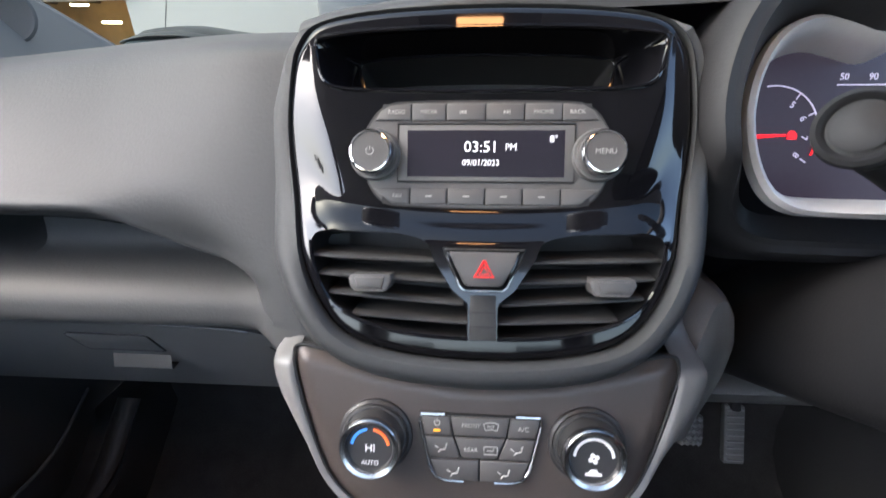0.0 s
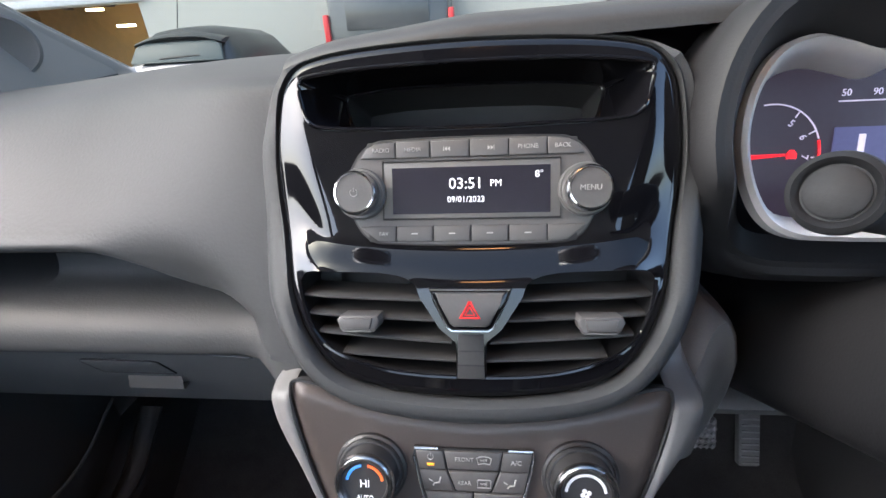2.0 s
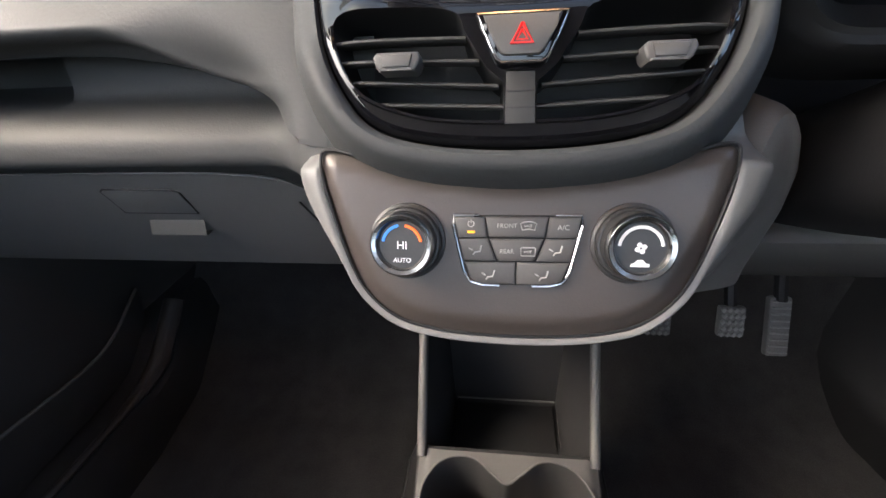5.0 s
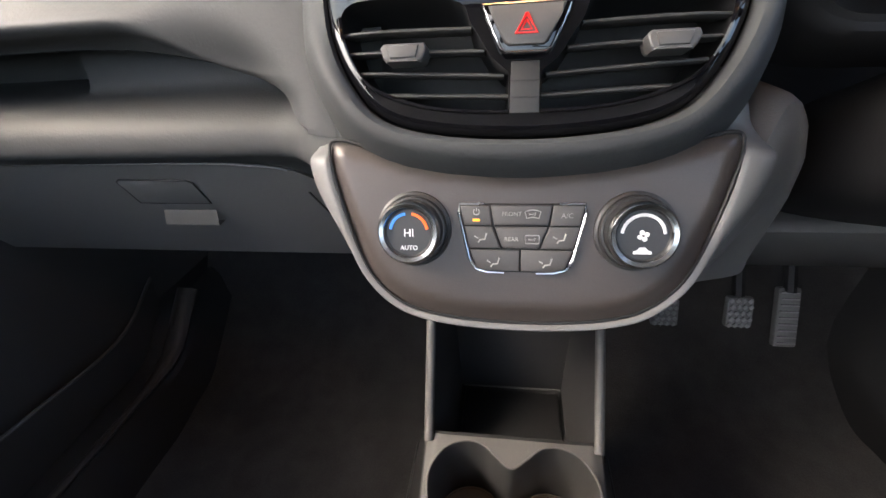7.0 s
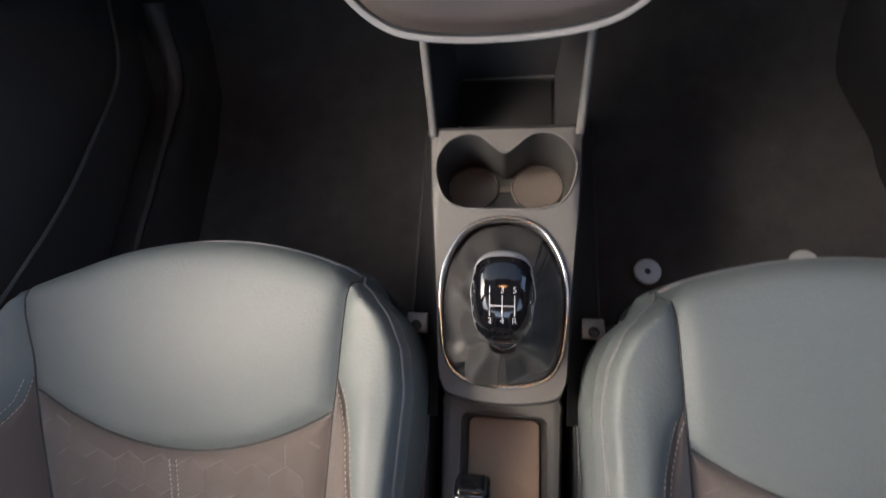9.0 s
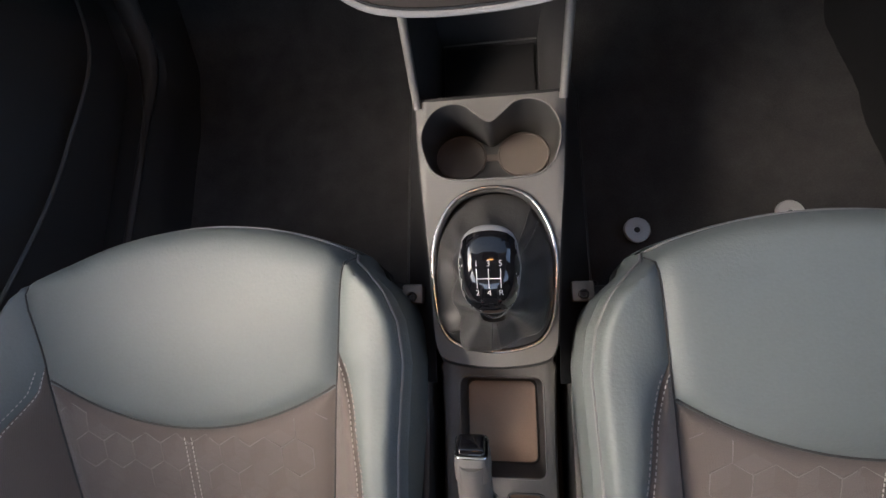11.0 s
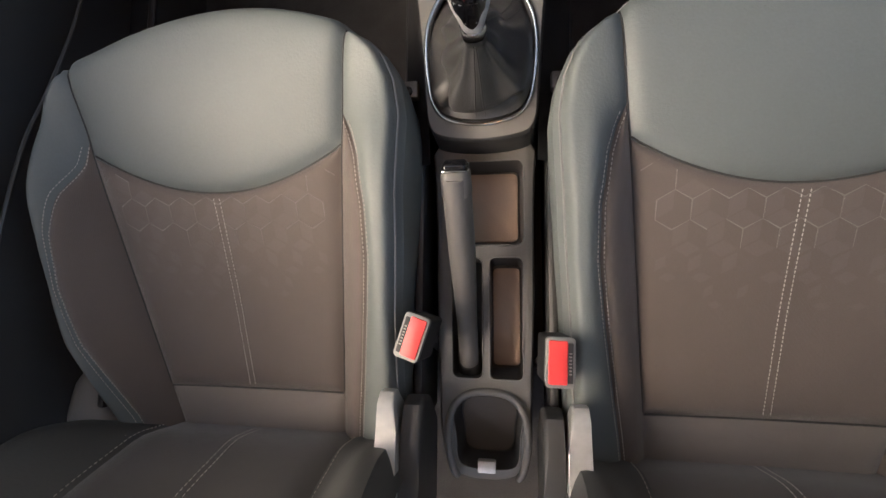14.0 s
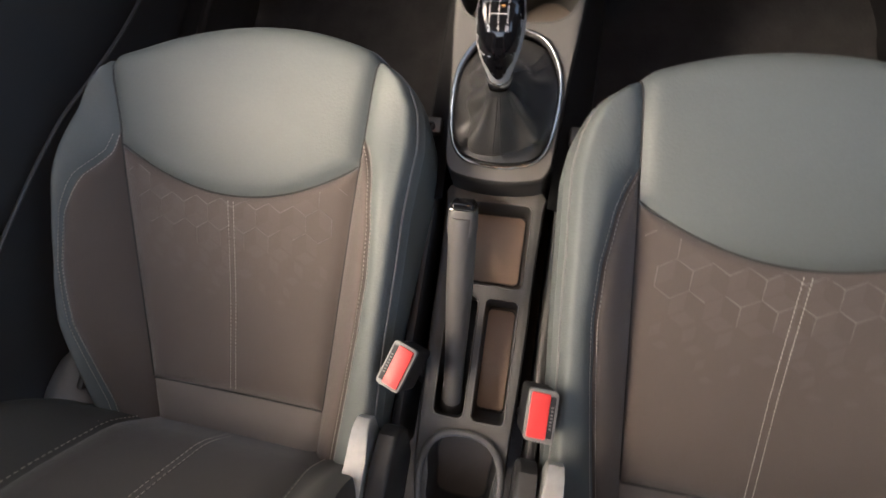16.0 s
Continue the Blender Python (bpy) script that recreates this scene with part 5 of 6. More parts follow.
    for i in range(-13, 14):
        for j in range(0, 11):
            cx = i * h * 1.732 + (h * 0.866 if j % 2 else 0)
            cy = 0.10 - j * h * 1.5
            tips = [(cx + h * math.cos(radians(a)), cy + h * math.sin(radians(a))) for a in (30, 90, 150, 210, 270, 330)]
            for q in (tips[0], tips[2], tips[4]):
                if fits(cx, cy, 0.075) and fits(*q, 0.075) and rng.random() < 0.92:
                    tube([on(cx + (q[0] - cx) * t, cy + (q[1] - cy) * t, -0.0002) for t in (0, 0.5, 1)], [0.0009, 0.0007, 0.0004], sides=5, bm=lines)
            for n0 in (0, 2):
                quad = [(cx, cy), tips[n0], tips[(n0 + 1) % 6], tips[(n0 + 2) % 6]]
                if all(fits(*q, 0.15) for q in quad) and rng.random() < 0.85:
                    mid = (sum(q[0] for q in quad) / 4, sum(q[1] for q in quad) / 4)
                    shrink = 0.93 - 0.5 * smooth(0.05, 0.15, arc_y(mid[0]) - mid[1])
                    quad = [(mid[0] + (q[0] - mid[0]) * shrink, mid[1] + (q[1] - mid[1]) * shrink) for q in quad]
                    vs = [[facets.verts.new(on(*(np.array(quad[0]) * (1 - a) * (1 - b) + np.array(quad[1]) * a * (1 - b) + np.array(quad[2]) * a * b + np.array(quad[3]) * (1 - a) * b), 0.0003)) for a in (0, 0.5, 1)] for b in (0, 0.5, 1)]
                    for a in (0, 1):
                        for b in (0, 1):
                            facets.faces.new((vs[a][b], vs[a][b + 1], vs[a + 1][b + 1], vs[a + 1][b]))
    part("cube_pattern", lines, CLOTH_LINE, seat)
    tagged(part("cube_relief", facets, CLOTH_FACET, seat), "faint woven cube facets of the cloth", kind="stuff")
    # backrest
    def back(x, s, d):
        """A point of the backrest: x across, s up along it, d in front of its middle plane."""
        lean = radians(24)
        return Vector((x, -0.300 - math.sin(lean) * s + math.cos(lean) * d, 0.225 + math.cos(lean) * s + math.sin(lean) * d))

    def bz(x, s):
        b = 0.05 * smooth(0.15, 0.215, abs(x)) * smooth(-0.02, 0.12, s) * smooth(0.56, 0.40, s)
        return 0.048 + b - 0.05 * smooth(0.225, 0.25, abs(x)) + 0.012 * math.exp(-((s - 0.15) / 0.1) ** 2) - 0.035 * smooth(0.05, -0.05, s)

    def half_w(s):
        return 0.245 - 0.06 * smooth(0.40, 0.60, s)

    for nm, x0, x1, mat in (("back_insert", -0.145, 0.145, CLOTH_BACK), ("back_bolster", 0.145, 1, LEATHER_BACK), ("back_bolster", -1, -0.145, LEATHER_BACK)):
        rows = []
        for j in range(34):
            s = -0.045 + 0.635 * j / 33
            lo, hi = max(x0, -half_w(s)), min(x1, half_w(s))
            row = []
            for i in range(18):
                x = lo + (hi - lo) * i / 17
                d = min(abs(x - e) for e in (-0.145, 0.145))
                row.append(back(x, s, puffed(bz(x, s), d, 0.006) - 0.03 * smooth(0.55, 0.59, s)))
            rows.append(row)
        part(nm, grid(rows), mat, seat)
    for s0 in (-1, 1):
        for off in (0.006, 0.014):
            cv = [back(s0 * (0.145 + off), s, bz(0.145 + off, s) - 0.002) for s in np.linspace(-0.02, 0.5, 60)]
            part("stitching", dashes(cv, 0.0072, 0.0038, 0.0008), THREAD, seat)
    for off in (-0.0045, 0.0045):
        part("stitching", dashes([back(off, s, bz(0, s)) for s in np.linspace(-0.02, 0.5, 60)], 0.0072, 0.0045, 0.0008), THREAD, seat)
    rows = []
    for j in range(20):
        s = -0.045 + 0.635 * j / 19
        w = half_w(s)
        rows.append([back(x, s, d) for x, d in ((-w, -0.004), (-w - 0.004, -0.03), (-w + 0.03, -0.055), (0, -0.06), (w - 0.03, -0.055), (w + 0.004, -0.03), (w, -0.004))])
    part("back_shell", grid(rows), DARK, seat)
    return seat


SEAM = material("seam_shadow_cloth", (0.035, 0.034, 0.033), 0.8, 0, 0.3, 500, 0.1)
BLADE = material("grey_painted_recliner", (0.42, 0.42, 0.41), 0.35, 0.4, 0.3, 60, 0.3)
# darker copies of cushion cloth and leatherette: the backrest's shade put into their colour
CLOTH_BACK = fabric("shaded_back_cloth", (0.045, 0.041, 0.038))
LEATHER_BACK = material("shaded_back_leatherette", (0.058, 0.060, 0.059), 0.55, 0, 0.45, 330, 0.07)
CLOTH_PALE = fabric("pale_seat_cloth", (0.135, 0.117, 0.105))
CLOTH_LINE = fabric("cloth_pattern_line", (0.138, 0.119, 0.107))
CLOTH_FACET = fabric("cloth_pattern_facet", (0.092, 0.075, 0.066))
PIPE = material("grey_piping", (0.16, 0.16, 0.16), 0.4, 0, 0.2, 500, 0.08)
seat_a = build_seat()
seat_a.location = (-0.333, 0, 0.03)
tagged(seat_a, "grey leatherette passenger seat with brown-grey cloth insert and pale stitching")
seat_b = copy_thing(seat_a, pose(0.333, -0.008, 0.03) @ Matrix.Diagonal((-1, 1, 1, 1)))
tagged(seat_b, "grey leatherette driver's seat with brown-grey cloth insert, partly in cool shade")


def build_buckle(m):
    bk = thing("seat_belt_buckle", m.translation, "seat belt buckle with red button in a pale frame", "seat belt", "belt buckles")

    def B(u, v, w):
        return m @ Vector((u, v, w))

    def rr(a, b, r):
        return [(sx * (a - r) + r * math.cos(radians(t)), sy * (b - r) + r * math.sin(radians(t))) for sx, sy, t0 in ((1, 1, 0), (-1, 1, 90), (-1, -1, 180), (1, -1, 270)) for t in (t0, t0 + 30, t0 + 60, t0 + 90)]

    part("housing", prism(rr(0.0150, 0.0255, 0.004), B, -0.055, -0.001, 0.002), BLACK, bk)
    part("frame", prism(rr(0.0155, 0.0262, 0.005), B, -0.006, 0.0, 0.0015), TRIM, bk, "pale grey frame")
    part("button", prism([(u - 0.0028, v) for u, v in rr(0.0098, 0.0225, 0.002)], B, -0.002, 0.0018, 0.0012), RED, bk, "red release button")
    part("slot", prism([(u + 0.0098, v) for u, v in rr(0.0028, 0.0205, 0.001)], B, -0.003, 0.0006), BLACK, bk, "black tongue slot")
    for k in range(7):
        part("tooth", prism([(0.0085, -0.012 + k * 0.0035), (0.0112, -0.012 + k * 0.0035), (0.0112, -0.0105 + k * 0.0035), (0.0085, -0.0105 + k * 0.0035)], B, 0.0004, 0.001), TRIM, bk, smooth=False)
    part("stem", tube([B(0, 0, -0.05), B(0.002, -0.01, -0.10), B(0.004, -0.03, -0.17)], [0.009, 0.007, 0.007], sides=8), BLACK, bk)


build_buckle(Matrix.Translation((-0.0755, -0.1205, 0.345)) @ pose(0, 0, 0, 0, -6, -18) @ Matrix.Diagonal((-1, 1, 1, 1)))
build_buckle(Matrix.Translation((0.0858, -0.1415, 0.355)) @ pose(0, 0, 0, 0, 6, -2))


# ---- footwell ----
STUD = material("worn_pedal_grip", (0.26, 0.255, 0.25), 0.5, 0.2, 0.2, 300, 0.2)
def build_pedal(name, c, size, tilt, label, arm_to, round_pad=False):
    pd = thing(name, c, label, "pedal", "pedals")
    m = Matrix.Translation(c) @ pose(0, 0, 0, tilt)
    part("pad", box((0, 0, 0), (size[0], 0.014, size[1]), 0.004, None), RUBBER, None).matrix_world = m
    pad = scene.collection.objects[-1]
    pad.parent = pd
    pad.matrix_parent_inverse = pd.matrix_basis.inverted()
    n = 5
    for i in range(4):
        for j in range(n):
            if round_pad:
                break
            k = part("grip_stud", box((-size[0] / 2 + (i + 0.5 + 0.25 * (j % 2)) * size[0] / 4.4, -0.008, -size[1] / 2 + (j + 0.5) * size[1] / n), (0.006, 0.004, 0.006), 0.001, pose(0, 0, 0, 0, 45, 0)), STUD, None)
            k.matrix_world = m
            k.parent = pad
            k.matrix_parent_inverse = m.inverted()
    if round_pad:
        for j in range(9):
            k = part("rib", box((0, -0.008, -size[1] / 2 + (j + 0.7) * size[1] / 9.4), (size[0] * 0.8, 0.004, 0.003), 0.001), STUD, None)
            k.matrix_world = m
            k.parent = pad
            k.matrix_parent_inverse = m.inverted()
    part("arm", tube([Vector(c) + Vector((0, 0.012, size[1] * 0.4)), Vector(c) + Vector((0, 0.05, size[1] * 0.5 + 0.06)), Vector(arm_to)], 0.009, sides=8), BLACK, pd)


build_pedal("brake_pedal", (0.338, 0.705, 0.283), (0.037, 0.048), -20, "studded rubber brake pedal", (0.338, 0.82, 0.52))
build_pedal("clutch_pedal", (0.252, 0.745, 0.245), (0.042, 0.046), -20, "studded rubber clutch pedal", (0.262, 0.85, 0.52))
build_pedal("accelerator_pedal", (0.408, 0.710, 0.272), (0.032, 0.092), -24, "long ribbed accelerator pedal", (0.385, 0.74, 0.52), True)
for x, y in ((0.236, 0.331), (0.475, 0.350)):
    disc = thing("mat_fixing", (x, y, 0.035), "round pale plastic fixing on the carpet", "mat fixing", "mat fixings")
    part("disc", lathe([(0.022, 0), (0.022, 0.003), (0.020, 0.005), (0.008, 0.005), (0.007, 0.0035), (0, 0.0035)], pose(x, y, 0.035), 32), BEZEL, disc)
    part("hole", lathe([(0.005, 0.0036), (0.004, 0.0039), (0, 0.0039)], pose(x, y, 0.035), 20), BLACK, disc)


# ---- instruments and steering column ----
def build_cluster():
    ic = thing("instrument_cluster", (0.3, 0.5, 0.72), "instrument cluster with satin bezel and red-lit dial", "instrument cluster")

    def I(u, v, w):
        return Vector((u, 0.478 - w * 0.94 + (v - 0.78) * 0.25, v + w * 0.34))

    half = [(0.334, 0.868), (0.29, 0.858), (0.255, 0.838), (0.235, 0.8285), (0.213, 0.8345), (0.195, 0.838), (0.177, 0.831), (0.1655, 0.812), (0.162, 0.785), (0.168, 0.757), (0.180, 0.736), (0.198, 0.7255), (0.225, 0.723), (0.27, 0.722), (0.334, 0.72)]
    o = [(q[0], q[1]) for q in spline(half + [(0.668 - u, v) for u, v in half[-2:0:-1]], 120, True)]
    cu, cv = 0.334, 0.785

    def ring(dw, s):
        return [I(cu + (u - cu) * (1 - s / 0.17), cv + (v - cv) * (1 - s / 0.06), dw) for u, v in o]

    area = sum(o[i - 1][0] * o[i][1] - o[i][0] * o[i - 1][1] for i in range(len(o)))
    sg = -1 if area > 0 else 1

    def hood(d, w):
        return [I(u, v, w - 0.05 * smooth(0.765, 0.70, v)) for u, v in offset(o, sg * d)]

    part("hood", grid([hood(0.021, 0.026), hood(0.017, 0.026), hood(0.008, 0.010), hood(0.0, -0.004)], close_u=True), BLACK, ic, "dark hood round the dials")
    part("hood_edge", grid([hood(0.036, -0.03), hood(0.033, 0.010), hood(0.030, 0.022), hood(0.026, 0.0265), hood(0.021, 0.026)], close_u=True), BLACK, ic, "black leading edge of the hood")
    part("bezel", grid([ring(-0.004, -0.001), ring(0.004, -0.0005), ring(0.0062, 0.002), ring(0.0048, 0.0040), ring(-0.006, 0.0080), ring(-0.024, 0.0118)], close_u=True), BEZEL, ic, "satin silver bezel")
    bm = bmesh.new()
    bm.faces.new([bm.verts.new(q) for q in ring(-0.024, 0.0114)])
    face = part("dial_face", bm, DIAL, ic, "dark dial face", smooth=False)
    W0 = -0.0232
    c = (0.1935, 0.776)

    def arc(r, a0, a1, mat, nm, rad=0.0005):
        part(nm, tube([I(c[0] + r * math.cos(radians(a)), c[1] + r * math.sin(radians(a)), W0) for a in np.linspace(a0, a1, 24)], rad, sides=5), mat, face)

    arc(0.0312, 100, 18, GLOW_WHITE, "scale_arc")
    arc(0.0312, 16, -24, GLOW_RED, "red_scale_arc", 0.0008)
    im = Matrix(((1, 0, 0, 0), (0, 0.25, -0.94, 0), (0, 1, 0.34, 0), (0, 0, 0, 1)))
    for a, t in ((58, "5"), (28, "6"), (-4, "7"), (-34, "8")):
        part("tick", tube([I(c[0] + r * math.cos(radians(a)), c[1] + r * math.sin(radians(a)), W0) for r in (0.0267, 0.0312)], 0.0005, sides=5), GLOW_WHITE, face)
        p = I(c[0] + 0.0225 * math.cos(radians(a)), c[1] + 0.0225 * math.sin(radians(a)), W0 + 0.0004)
        words(t, 0.006, GLOW_WHITE, Matrix.Translation(p) @ im @ pose(0, 0, 0, 0, 0, a - 90), face)
    part("needle", tube([I(c[0] - 0.012, c[1] - 0.001, W0 + 0.001), I(c[0] + 0.010, c[1], W0 + 0.001)], [0.0016, 0.0008], sides=6), GLOW_RED, face, "red lit needle")
    part("warning_lamp", prism([(u + 0.0065, v) for u, v in ((0.1985, 0.7735), (0.2045, 0.7735), (0.2045, 0.7765), (0.2025, 0.779), (0.2, 0.779), (0.1985, 0.777))], I, W0, W0 + 0.0008), GLOW_RED, face, "red warning lamp", smooth=False)
    part("display", prism([(0.232, 0.770), (0.285, 0.770), (0.285, 0.792), (0.232, 0.792)], I, W0 - 0.0004, W0 + 0.0004), CLUSTERBLUE, face, "dim blue display", smooth=False)
    part("display_mark", prism([(0.2465, 0.7755), (0.2505, 0.7755), (0.2505, 0.7875), (0.2465, 0.7875)], I, W0, W0 + 0.0009), GLOW_WHITE, face, smooth=False)
    part("scale_line", tube([I(u, 0.8075, W0) for u in (0.232, 0.275)], 0.0005, sides=5), GLOW_WHITE, face)
    for u, t in ((0.2355, "50"), (0.2535, "90")):
        words(t, 0.0058, GLOW_WHITE, Matrix.Translation(I(u, 0.8122, W0 + 0.0004)) @ im, face)


build_cluster()


def build_column():
    col = thing("steering_column", (0.334, 0.5, 0.62), "dark plastic steering column cover with a switch stalk", "steering column")
    rows = []
    for k in range(12):
        f = k / 11
        y = 0.60 - 0.27 * f
        zb = 0.580 + (0.466 - y) * 0.54 - 0.01
        ring = [(0.222, 0.05), (0.226, 0.015), (0.25, 0.0), (0.334, -0.012), (0.418, 0.0), (0.442, 0.015), (0.446, 0.05), (0.43, 0.10), (0.38, 0.13), (0.334, 0.135), (0.288, 0.13), (0.238, 0.10)]
        rows.append([(x, y, zb + h) for x, h in spline(ring, 30, True)])
    part("cover", grid(rows, close_u=True, caps=True), BLACK, col, "dark column shroud")
    a, b = Vector((0.27, 0.455, 0.735)), Vector((0.121, 0.342, 0.797))
    part("stalk", tube(spline([tuple(a), (0.20, 0.40, 0.765), (0.135, 0.353, 0.791)], 12), [0.009] * 6 + [0.0105] * 6, sides=14), BLACK, col, "black switch stalk")
    m = Matrix.Translation(b) @ Vector((-0.72, -0.62, 0.30)).to_track_quat("Z", "Y").to_matrix().to_4x4()
    cap = part("stalk_end", lathe([(0.0105, -0.016), (0.0128, -0.004), (0.0135, 0.0), (0.0130, 0.003), (0.0112, 0.0042), (0.0098, 0.003), (0.0092, 0.0018), (0.0, 0.0022)], m, 36), BLACK, col, "ringed end of the stalk")
    part("end_cap", lathe([(0.0085, 0.0015), (0.0085, 0.003), (0.0075, 0.0036), (0, 0.0038)], m, 30), BLACK, cap)


build_column()


# ---- passenger's door and sill ----
def build_door():
    dr = thing("front_door", (-0.69, 0.2, 0.1), "dark passenger door panel with a long lower pocket", "car door")
    rows = []
    for y in np.linspace(-0.55, 0.95, 40):
        prof = [(-0.70, 0.86), (-0.68, 0.84), (-0.672, 0.70), (-0.655, 0.62), (-0.668, 0.56), (-0.685, 0.48), (-0.688, 0.36), (-0.70, 0.16)]
        rows.append([(x, y, z) for x, z in spline(prof, 24)])
    part("panel", grid(rows), PILLAR, dr)
    lip = spline([(-0.665, 0.72, 0.30), (-0.645, 0.60, 0.262), (-0.640, 0.45, 0.272), (-0.640, 0.34, 0.285), (-0.642, 0.22, 0.312), (-0.650, 0.12, 0.333), (-0.655, -0.06, 0.350), (-0.66, -0.45, 0.37)], 40)
    pk = part("pocket", grid([[(x, y, z), (x - 0.006, y, z - 0.05), (x - 0.022, y, 0.17)] for x, y, z in lip]), PILLAR, dr, "long map pocket")
    part("pocket_edge", tube(lip, 0.0028, sides=6), SHELL, pk)
    sl = thing("sill_trim", (-0.64, 0.2, 0.1), "dark sill and kick panel trim beside the carpet", "sill trim")
    rows = []
    for y in np.linspace(-0.6, 0.985, 56):
        up = 0.075 * smooth(0.60, 0.74, y)
        rows.append([(-0.695, y, 0.158 + up), (-0.650, y, 0.160 + up), (-0.632, y, 0.160 + 0.8 * up), (-0.618 + 0.012 * smooth(0.5, 0.74, y), y, 0.140 + 0.5 * up), (-0.612, y, 0.09), (-0.606, y, 0.03)])
    part("sill", grid(rows), DARK, sl)
    ridge = spline([(-0.618, 0.74, 0.262), (-0.619, 0.70, 0.225), (-0.620, 0.66, 0.188), (-0.621, 0.61, 0.170), (-0.622, 0.54, 0.164), (-0.623, 0.44, 0.163), (-0.624, 0.20, 0.163), (-0.625, -0.20, 0.163)], 48)
    part("ridge", tube(ridge, [0.007 + 0.013 * smooth(0.52, 0.68, q[1]) for q in ridge], sides=10, flat=0.7), KICK, sl, "paler rounded edge of the sill")
    rows = []
    for k in range(15):
        y = -0.14 - 0.36 * k / 14
        half = 0.004 + 0.045 * smooth(-0.14, -0.27, y)
        xm = -0.622 - 0.006 * k / 14
        rows.append([(xm + half * math.cos(a) * 1.05, y, 0.165 + 0.075 * smooth(-0.12, -0.22, y) * (0.35 + 0.65 * math.sin(a))) for a in np.linspace(0, math.pi, 13)])
    part("pillar_foot", grid(rows), TRIM, sl, "satin grey foot of the door pillar trim")
    part("pillar_seam", tube([(r[10][0], r[10][1], r[10][2] + 0.001) for r in rows], 0.0018, sides=6), BEZEL, sl)
    # driver's side sill
    s2 = thing("sill_trim", (0.66, 0.2, 0.1), "black sill trim along the driver's carpet", "sill trim")
    rows = []
    for y in np.linspace(-0.6, 0.985, 56):
        e = float(np.interp(y, [0.42, 0.486, 0.566, 0.63, 0.708, 0.77, 0.82, 0.9], [0.612, 0.605, 0.603, 0.588, 0.572, 0.556, 0.540, 0.51]))
        rows.append([(e, y, 0.035 + 0.05 * smooth(0.7, 0.9, y)), (e + 0.008, y, 0.10), (e + 0.02, y, 0.136), (0.70, y, 0.15 + 0.2 * smooth(0.6, 0.9, y))])
    part("sill", grid(rows), BLACK, s2)


build_door()


# ---- dome lamp ----
dome = thing("dome_lamp", (0, 0.13, 1.2), "small warm dome lamp in the headliner", "dome lamp")
part("housing", box((0, 0.17, 1.212), (0.20, 0.22, 0.026), 0.008), DARK, dome, "grey overhead housing")
part("lens", box((0, 0.13, 1.198), (0.075, 0.045, 0.010), 0.003), material("lamp_lens", (0.8, 0.7, 0.55), 0.4, emit=(1.0, 0.46, 0.17), power=DOME_GLOW), dome, "warm lit lens")


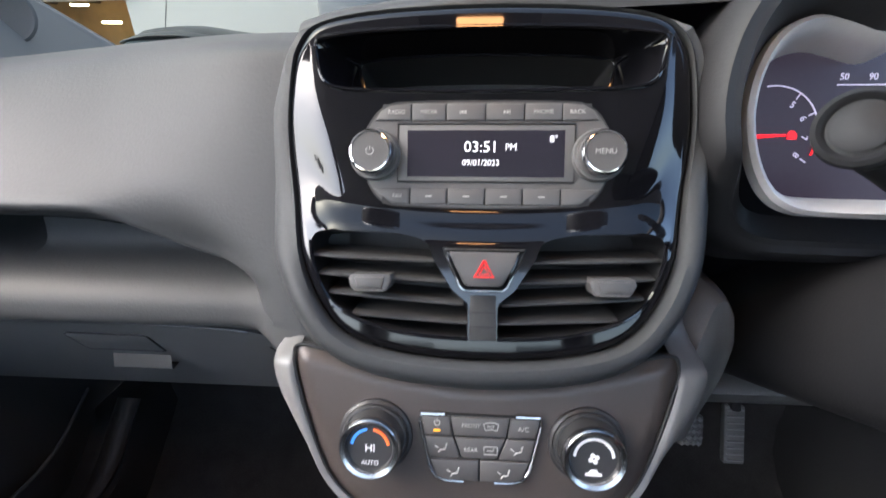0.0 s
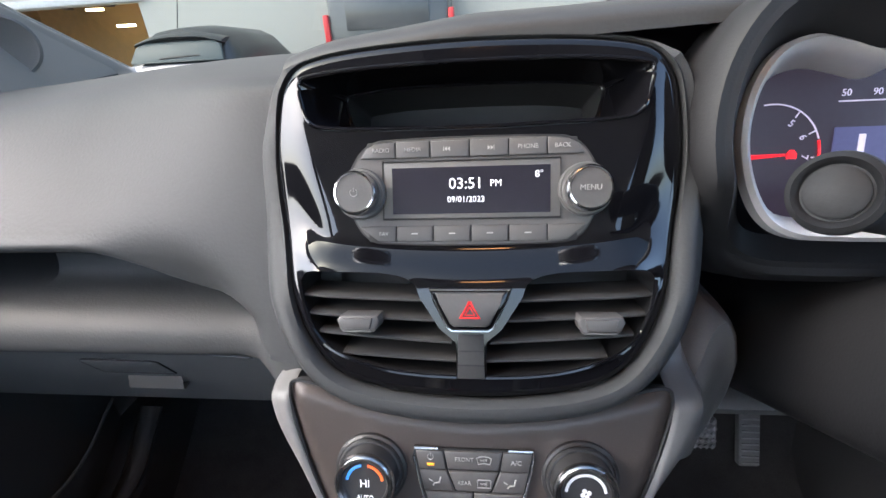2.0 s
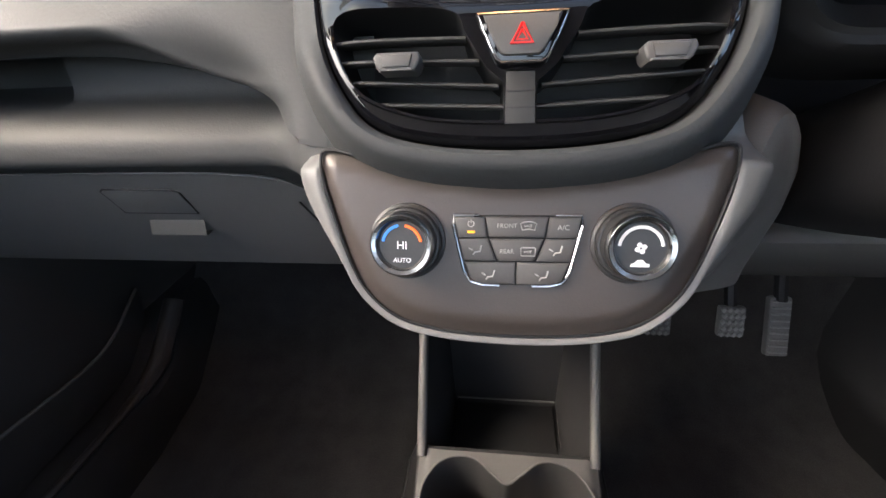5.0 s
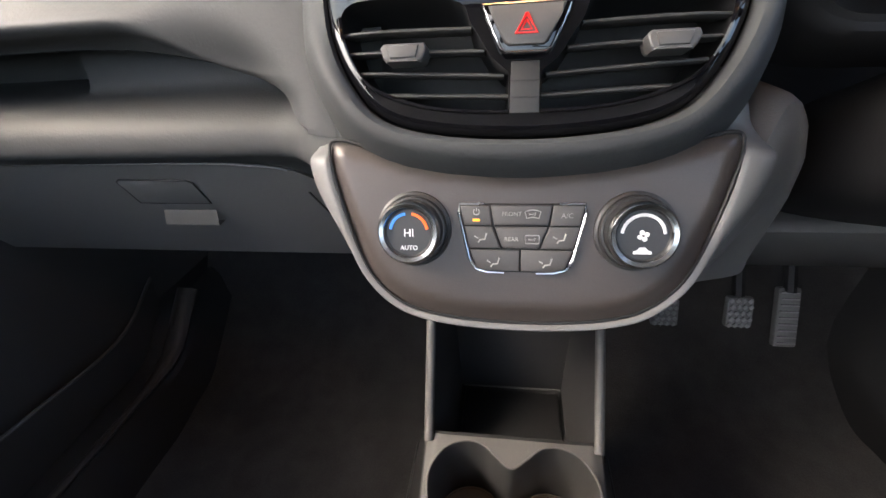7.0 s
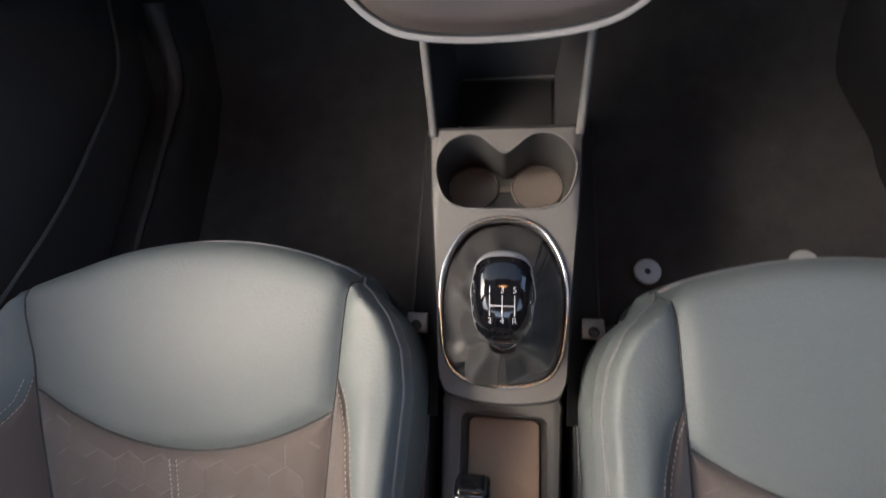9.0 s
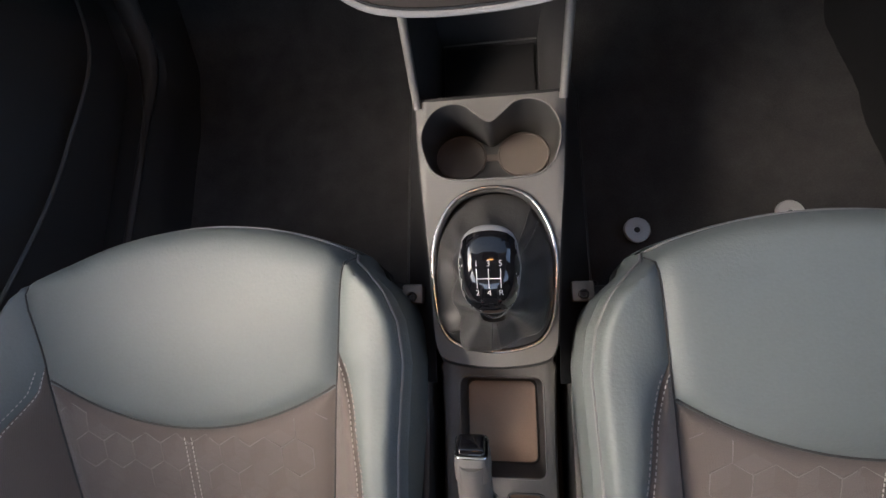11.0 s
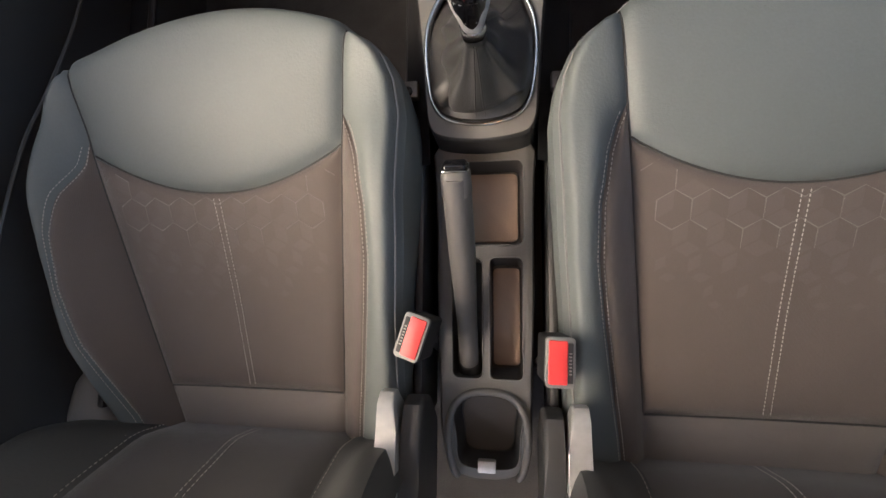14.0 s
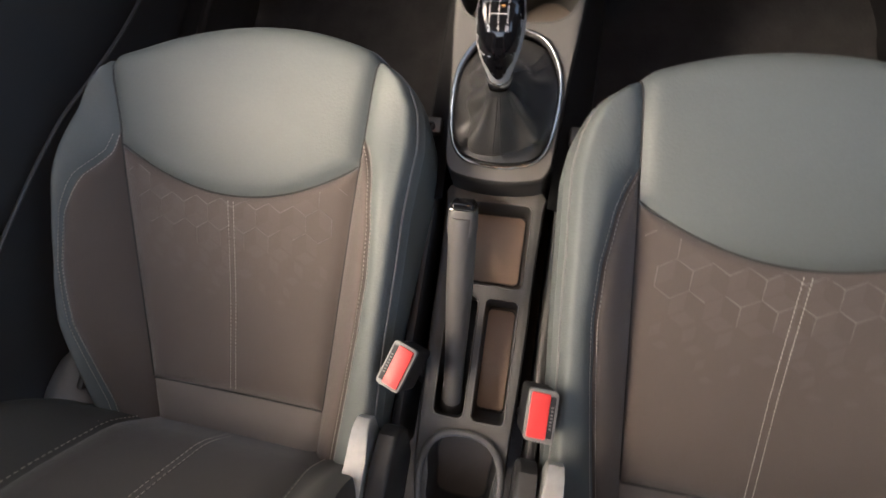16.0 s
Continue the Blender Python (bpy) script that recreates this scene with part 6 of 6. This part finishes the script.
# ---- outside ----
def build_outside():
    # ground is out of view; its pale tone is there to throw light upwards
    structure("ground", box((0, 0, -0.42), (160, 160, 0.04)), material("pale_bounce_ground", (0.30, 0.295, 0.285), 0.75, 0, 0.6, 60, 0.25, patch=0.8), "unseen ground, made pale to bounce light into the cabin")
    wallm = material("cream_cladding", (0.40, 0.387, 0.345), 0.8, 0, 0.3, 40, 0.05, patch=1.2)
    # carried up far out of view to block sky light on the dashboard
    bm = box((-0.55, 9.8, 6.6), (13.0, 0.25, 14.0))
    box((-9.5, 9.8, 7.75), (5.0, 0.25, 11.7), bm=bm)
    box((-17.0, 9.8, 6.6), (10.0, 0.25, 14.0), bm=bm)
    box((11.0, 9.8, 6.6), (10.2, 0.25, 14.0), bm=bm)
    structure("building_wall", bm, wallm, "pale cream wall of the showroom building", smooth=False)
    structure("trim_lintel", box((-9.5, 9.64, 1.98), (5.2, 0.06, 0.14), 0.01), material("pale_lintel", (0.5, 0.5, 0.5), 0.6), "pale lintel over the showroom opening")
    room = box((-9.5, 12.4, 1.0), (5.0, 0.1, 3.0))
    for s in (-1, 1):
        box((-9.5 + s * 2.55, 11.1, 1.0), (0.1, 2.6, 3.0), bm=room)
    box((-9.5, 11.1, 2.55), (5.0, 2.6, 0.1), bm=room)
    structure("showroom_inside", room, material("ochre_showroom", (0.36, 0.22, 0.085), 0.8, 0, 0.2, 6, 0.2, patch=0.7), "warm ochre inside of the showroom", smooth=False)
    # added panel in place of the yellow stretch of showroom wall
    sp = thing("display_board", (-7.75, 12.2, -0.4), "tall yellow panel standing in for the showroom's ochre wall", "display board")
    part("board", box((-7.75, 12.2, 0.95), (1.1, 0.1, 2.7), 0.02), material("yellow_panel", (0.62, 0.40, 0.10), 0.6, 0, 0.1, 8, 0.12), sp)
    for x in (-10.6, -9.4):
        bw = thing("showroom_beam", (x, 11.4, 2.2), "dark brown ceiling beam inside the showroom", "beam", "showroom beams")
        part("beam", box((x, 11.4, 2.22), (0.22, 2.0, 0.22), 0.02, pose(0, 0, 0, 0, 0, 24)), material("brown_beam", (0.12, 0.07, 0.035), 0.7, 0, 0.2, 8, 0.2), bw)
    for x, y, z in ((-8.9, 10.9, 2.2), (-8.0, 11.3, 2.35), (-9.6, 11.5, 2.0), (-8.2, 10.6, 1.55)):
        lt = thing("showroom_lamp", (x, y, z), "bright tube lamp inside the showroom", "ceiling lamp", "showroom lamps")
        part("tube", box((x, y, z), (0.38, 0.06, 0.05), 0.01, pose(0, 0, 0, 0, 0, 20)), material("lamp_tube", (0.9, 0.85, 0.7), 0.4, emit=(1.0, 0.82, 0.5), power=90), lt)

    paint = material("dark_car_paint", (0.022, 0.026, 0.028), 0.35, 0, 0, 50, 0.1, coat=0.15)
    glass = material("car_glass", (0.07, 0.085, 0.085), 0.35, 0, 0, 50, 0.1, spec=0.12)
    # parked hatchback, seen from behind over the dashboard
    hc = thing("parked_hatchback", (-4.3, 7.4, -0.4), "small black hatchback parked outside, rear window towards us", "car")
    rows = []
    for y, w, z0, z1 in ((6.35, 1.0, 0.0, 0.66), (6.45, 1.0, -0.2, 0.80), (6.62, 0.90, -0.2, 1.12), (6.75, 0.87, -0.2, 1.205), (7.2, 0.86, -0.2, 1.25), (8.2, 0.86, -0.2, 1.22), (8.9, 0.95, -0.2, 0.78), (10.0 - 0.6, 0.98, -0.2, 0.68)):
        row = []
        for k in range(24):
            a = 2 * math.pi * k / 24
            ca, sa = math.cos(a), math.sin(a)
            r = 1 / (abs(ca) ** 3.2 + abs(sa) ** 3.2) ** (1 / 3.2)
            row.append((-4.3 + w * r * ca * (1 - 0.10 * max(0, sa)), y, (z0 + z1) / 2 + (z1 - z0) / 2 * r * sa))
        rows.append(row)
    body = part("body", grid(rows, close_u=True, caps=True), paint, hc, "glossy black body")
    rg = [(-0.70, 0.78), (0.70, 0.78), (0.64, 0.98), (0.52, 1.035), (-0.52, 1.035), (-0.64, 0.98)]
    part("rear_window", prism(rg, lambda u, v, w: Vector((-4.3 + u, 6.415 + (v - 0.80) * 0.60 - w, v)), 0, 0.03, 0.01), glass, body, "pale reflecting rear window")
    rows = []
    for x in np.linspace(-0.66, 0.66, 23):
        drop = 0.085 * (abs(x) / 0.66) ** 2.6
        rows.append([(-4.3 + x, y, z - drop) for y, z in ((6.78, 1.150), (6.66, 1.150), (6.54, 1.120), (6.50, 1.095), (6.52, 1.080), (6.62, 1.075), (6.78, 1.08))])
    part("spoiler", grid(rows, close_u=True, caps=True), paint, body)
    part("wiper", tube([(-4.55, 6.40, 0.83), (-4.2, 6.41, 0.845), (-3.95, 6.42, 0.85)], 0.014, sides=6), BLACK, body)
    part("aerial", tube([(-4.46, 6.85, 1.22), (-4.50, 7.1, 1.62)], 0.008, sides=6), BLACK, body)
    for s in (-1, 1):
        wl = part("wheel", tube([(-4.3 + s * 0.78, 6.95, -0.12), (-4.3 + s * 0.62, 6.95, -0.12)], 0.28, sides=24), BLACK, hc)
    # dark van with red tail lamps
    vn = thing("parked_van", (-1.7, 9.1, -0.4), "dark grey van parked outside with red tail lamps", "van")
    vm = material("grey_van_paint", (0.075, 0.075, 0.075), 0.3, 0, 0, 50, 0.1, coat=0.4)
    vb = part("body", box((-1.72, 9.15, 0.80), (2.2, 0.9, 2.1), 0.10), vm, vn)
    for s in (-1, 1):
        part("tail_lamp", box((-1.72 + s * 1.13, 8.72, 1.12), (0.10, 0.09, 0.5), 0.02), RED, vb, "tall red tail lamp")
    part("rear_window", box((-1.72, 8.69, 1.35), (1.5, 0.03, 0.5), 0.01), vm, vb)


build_outside()
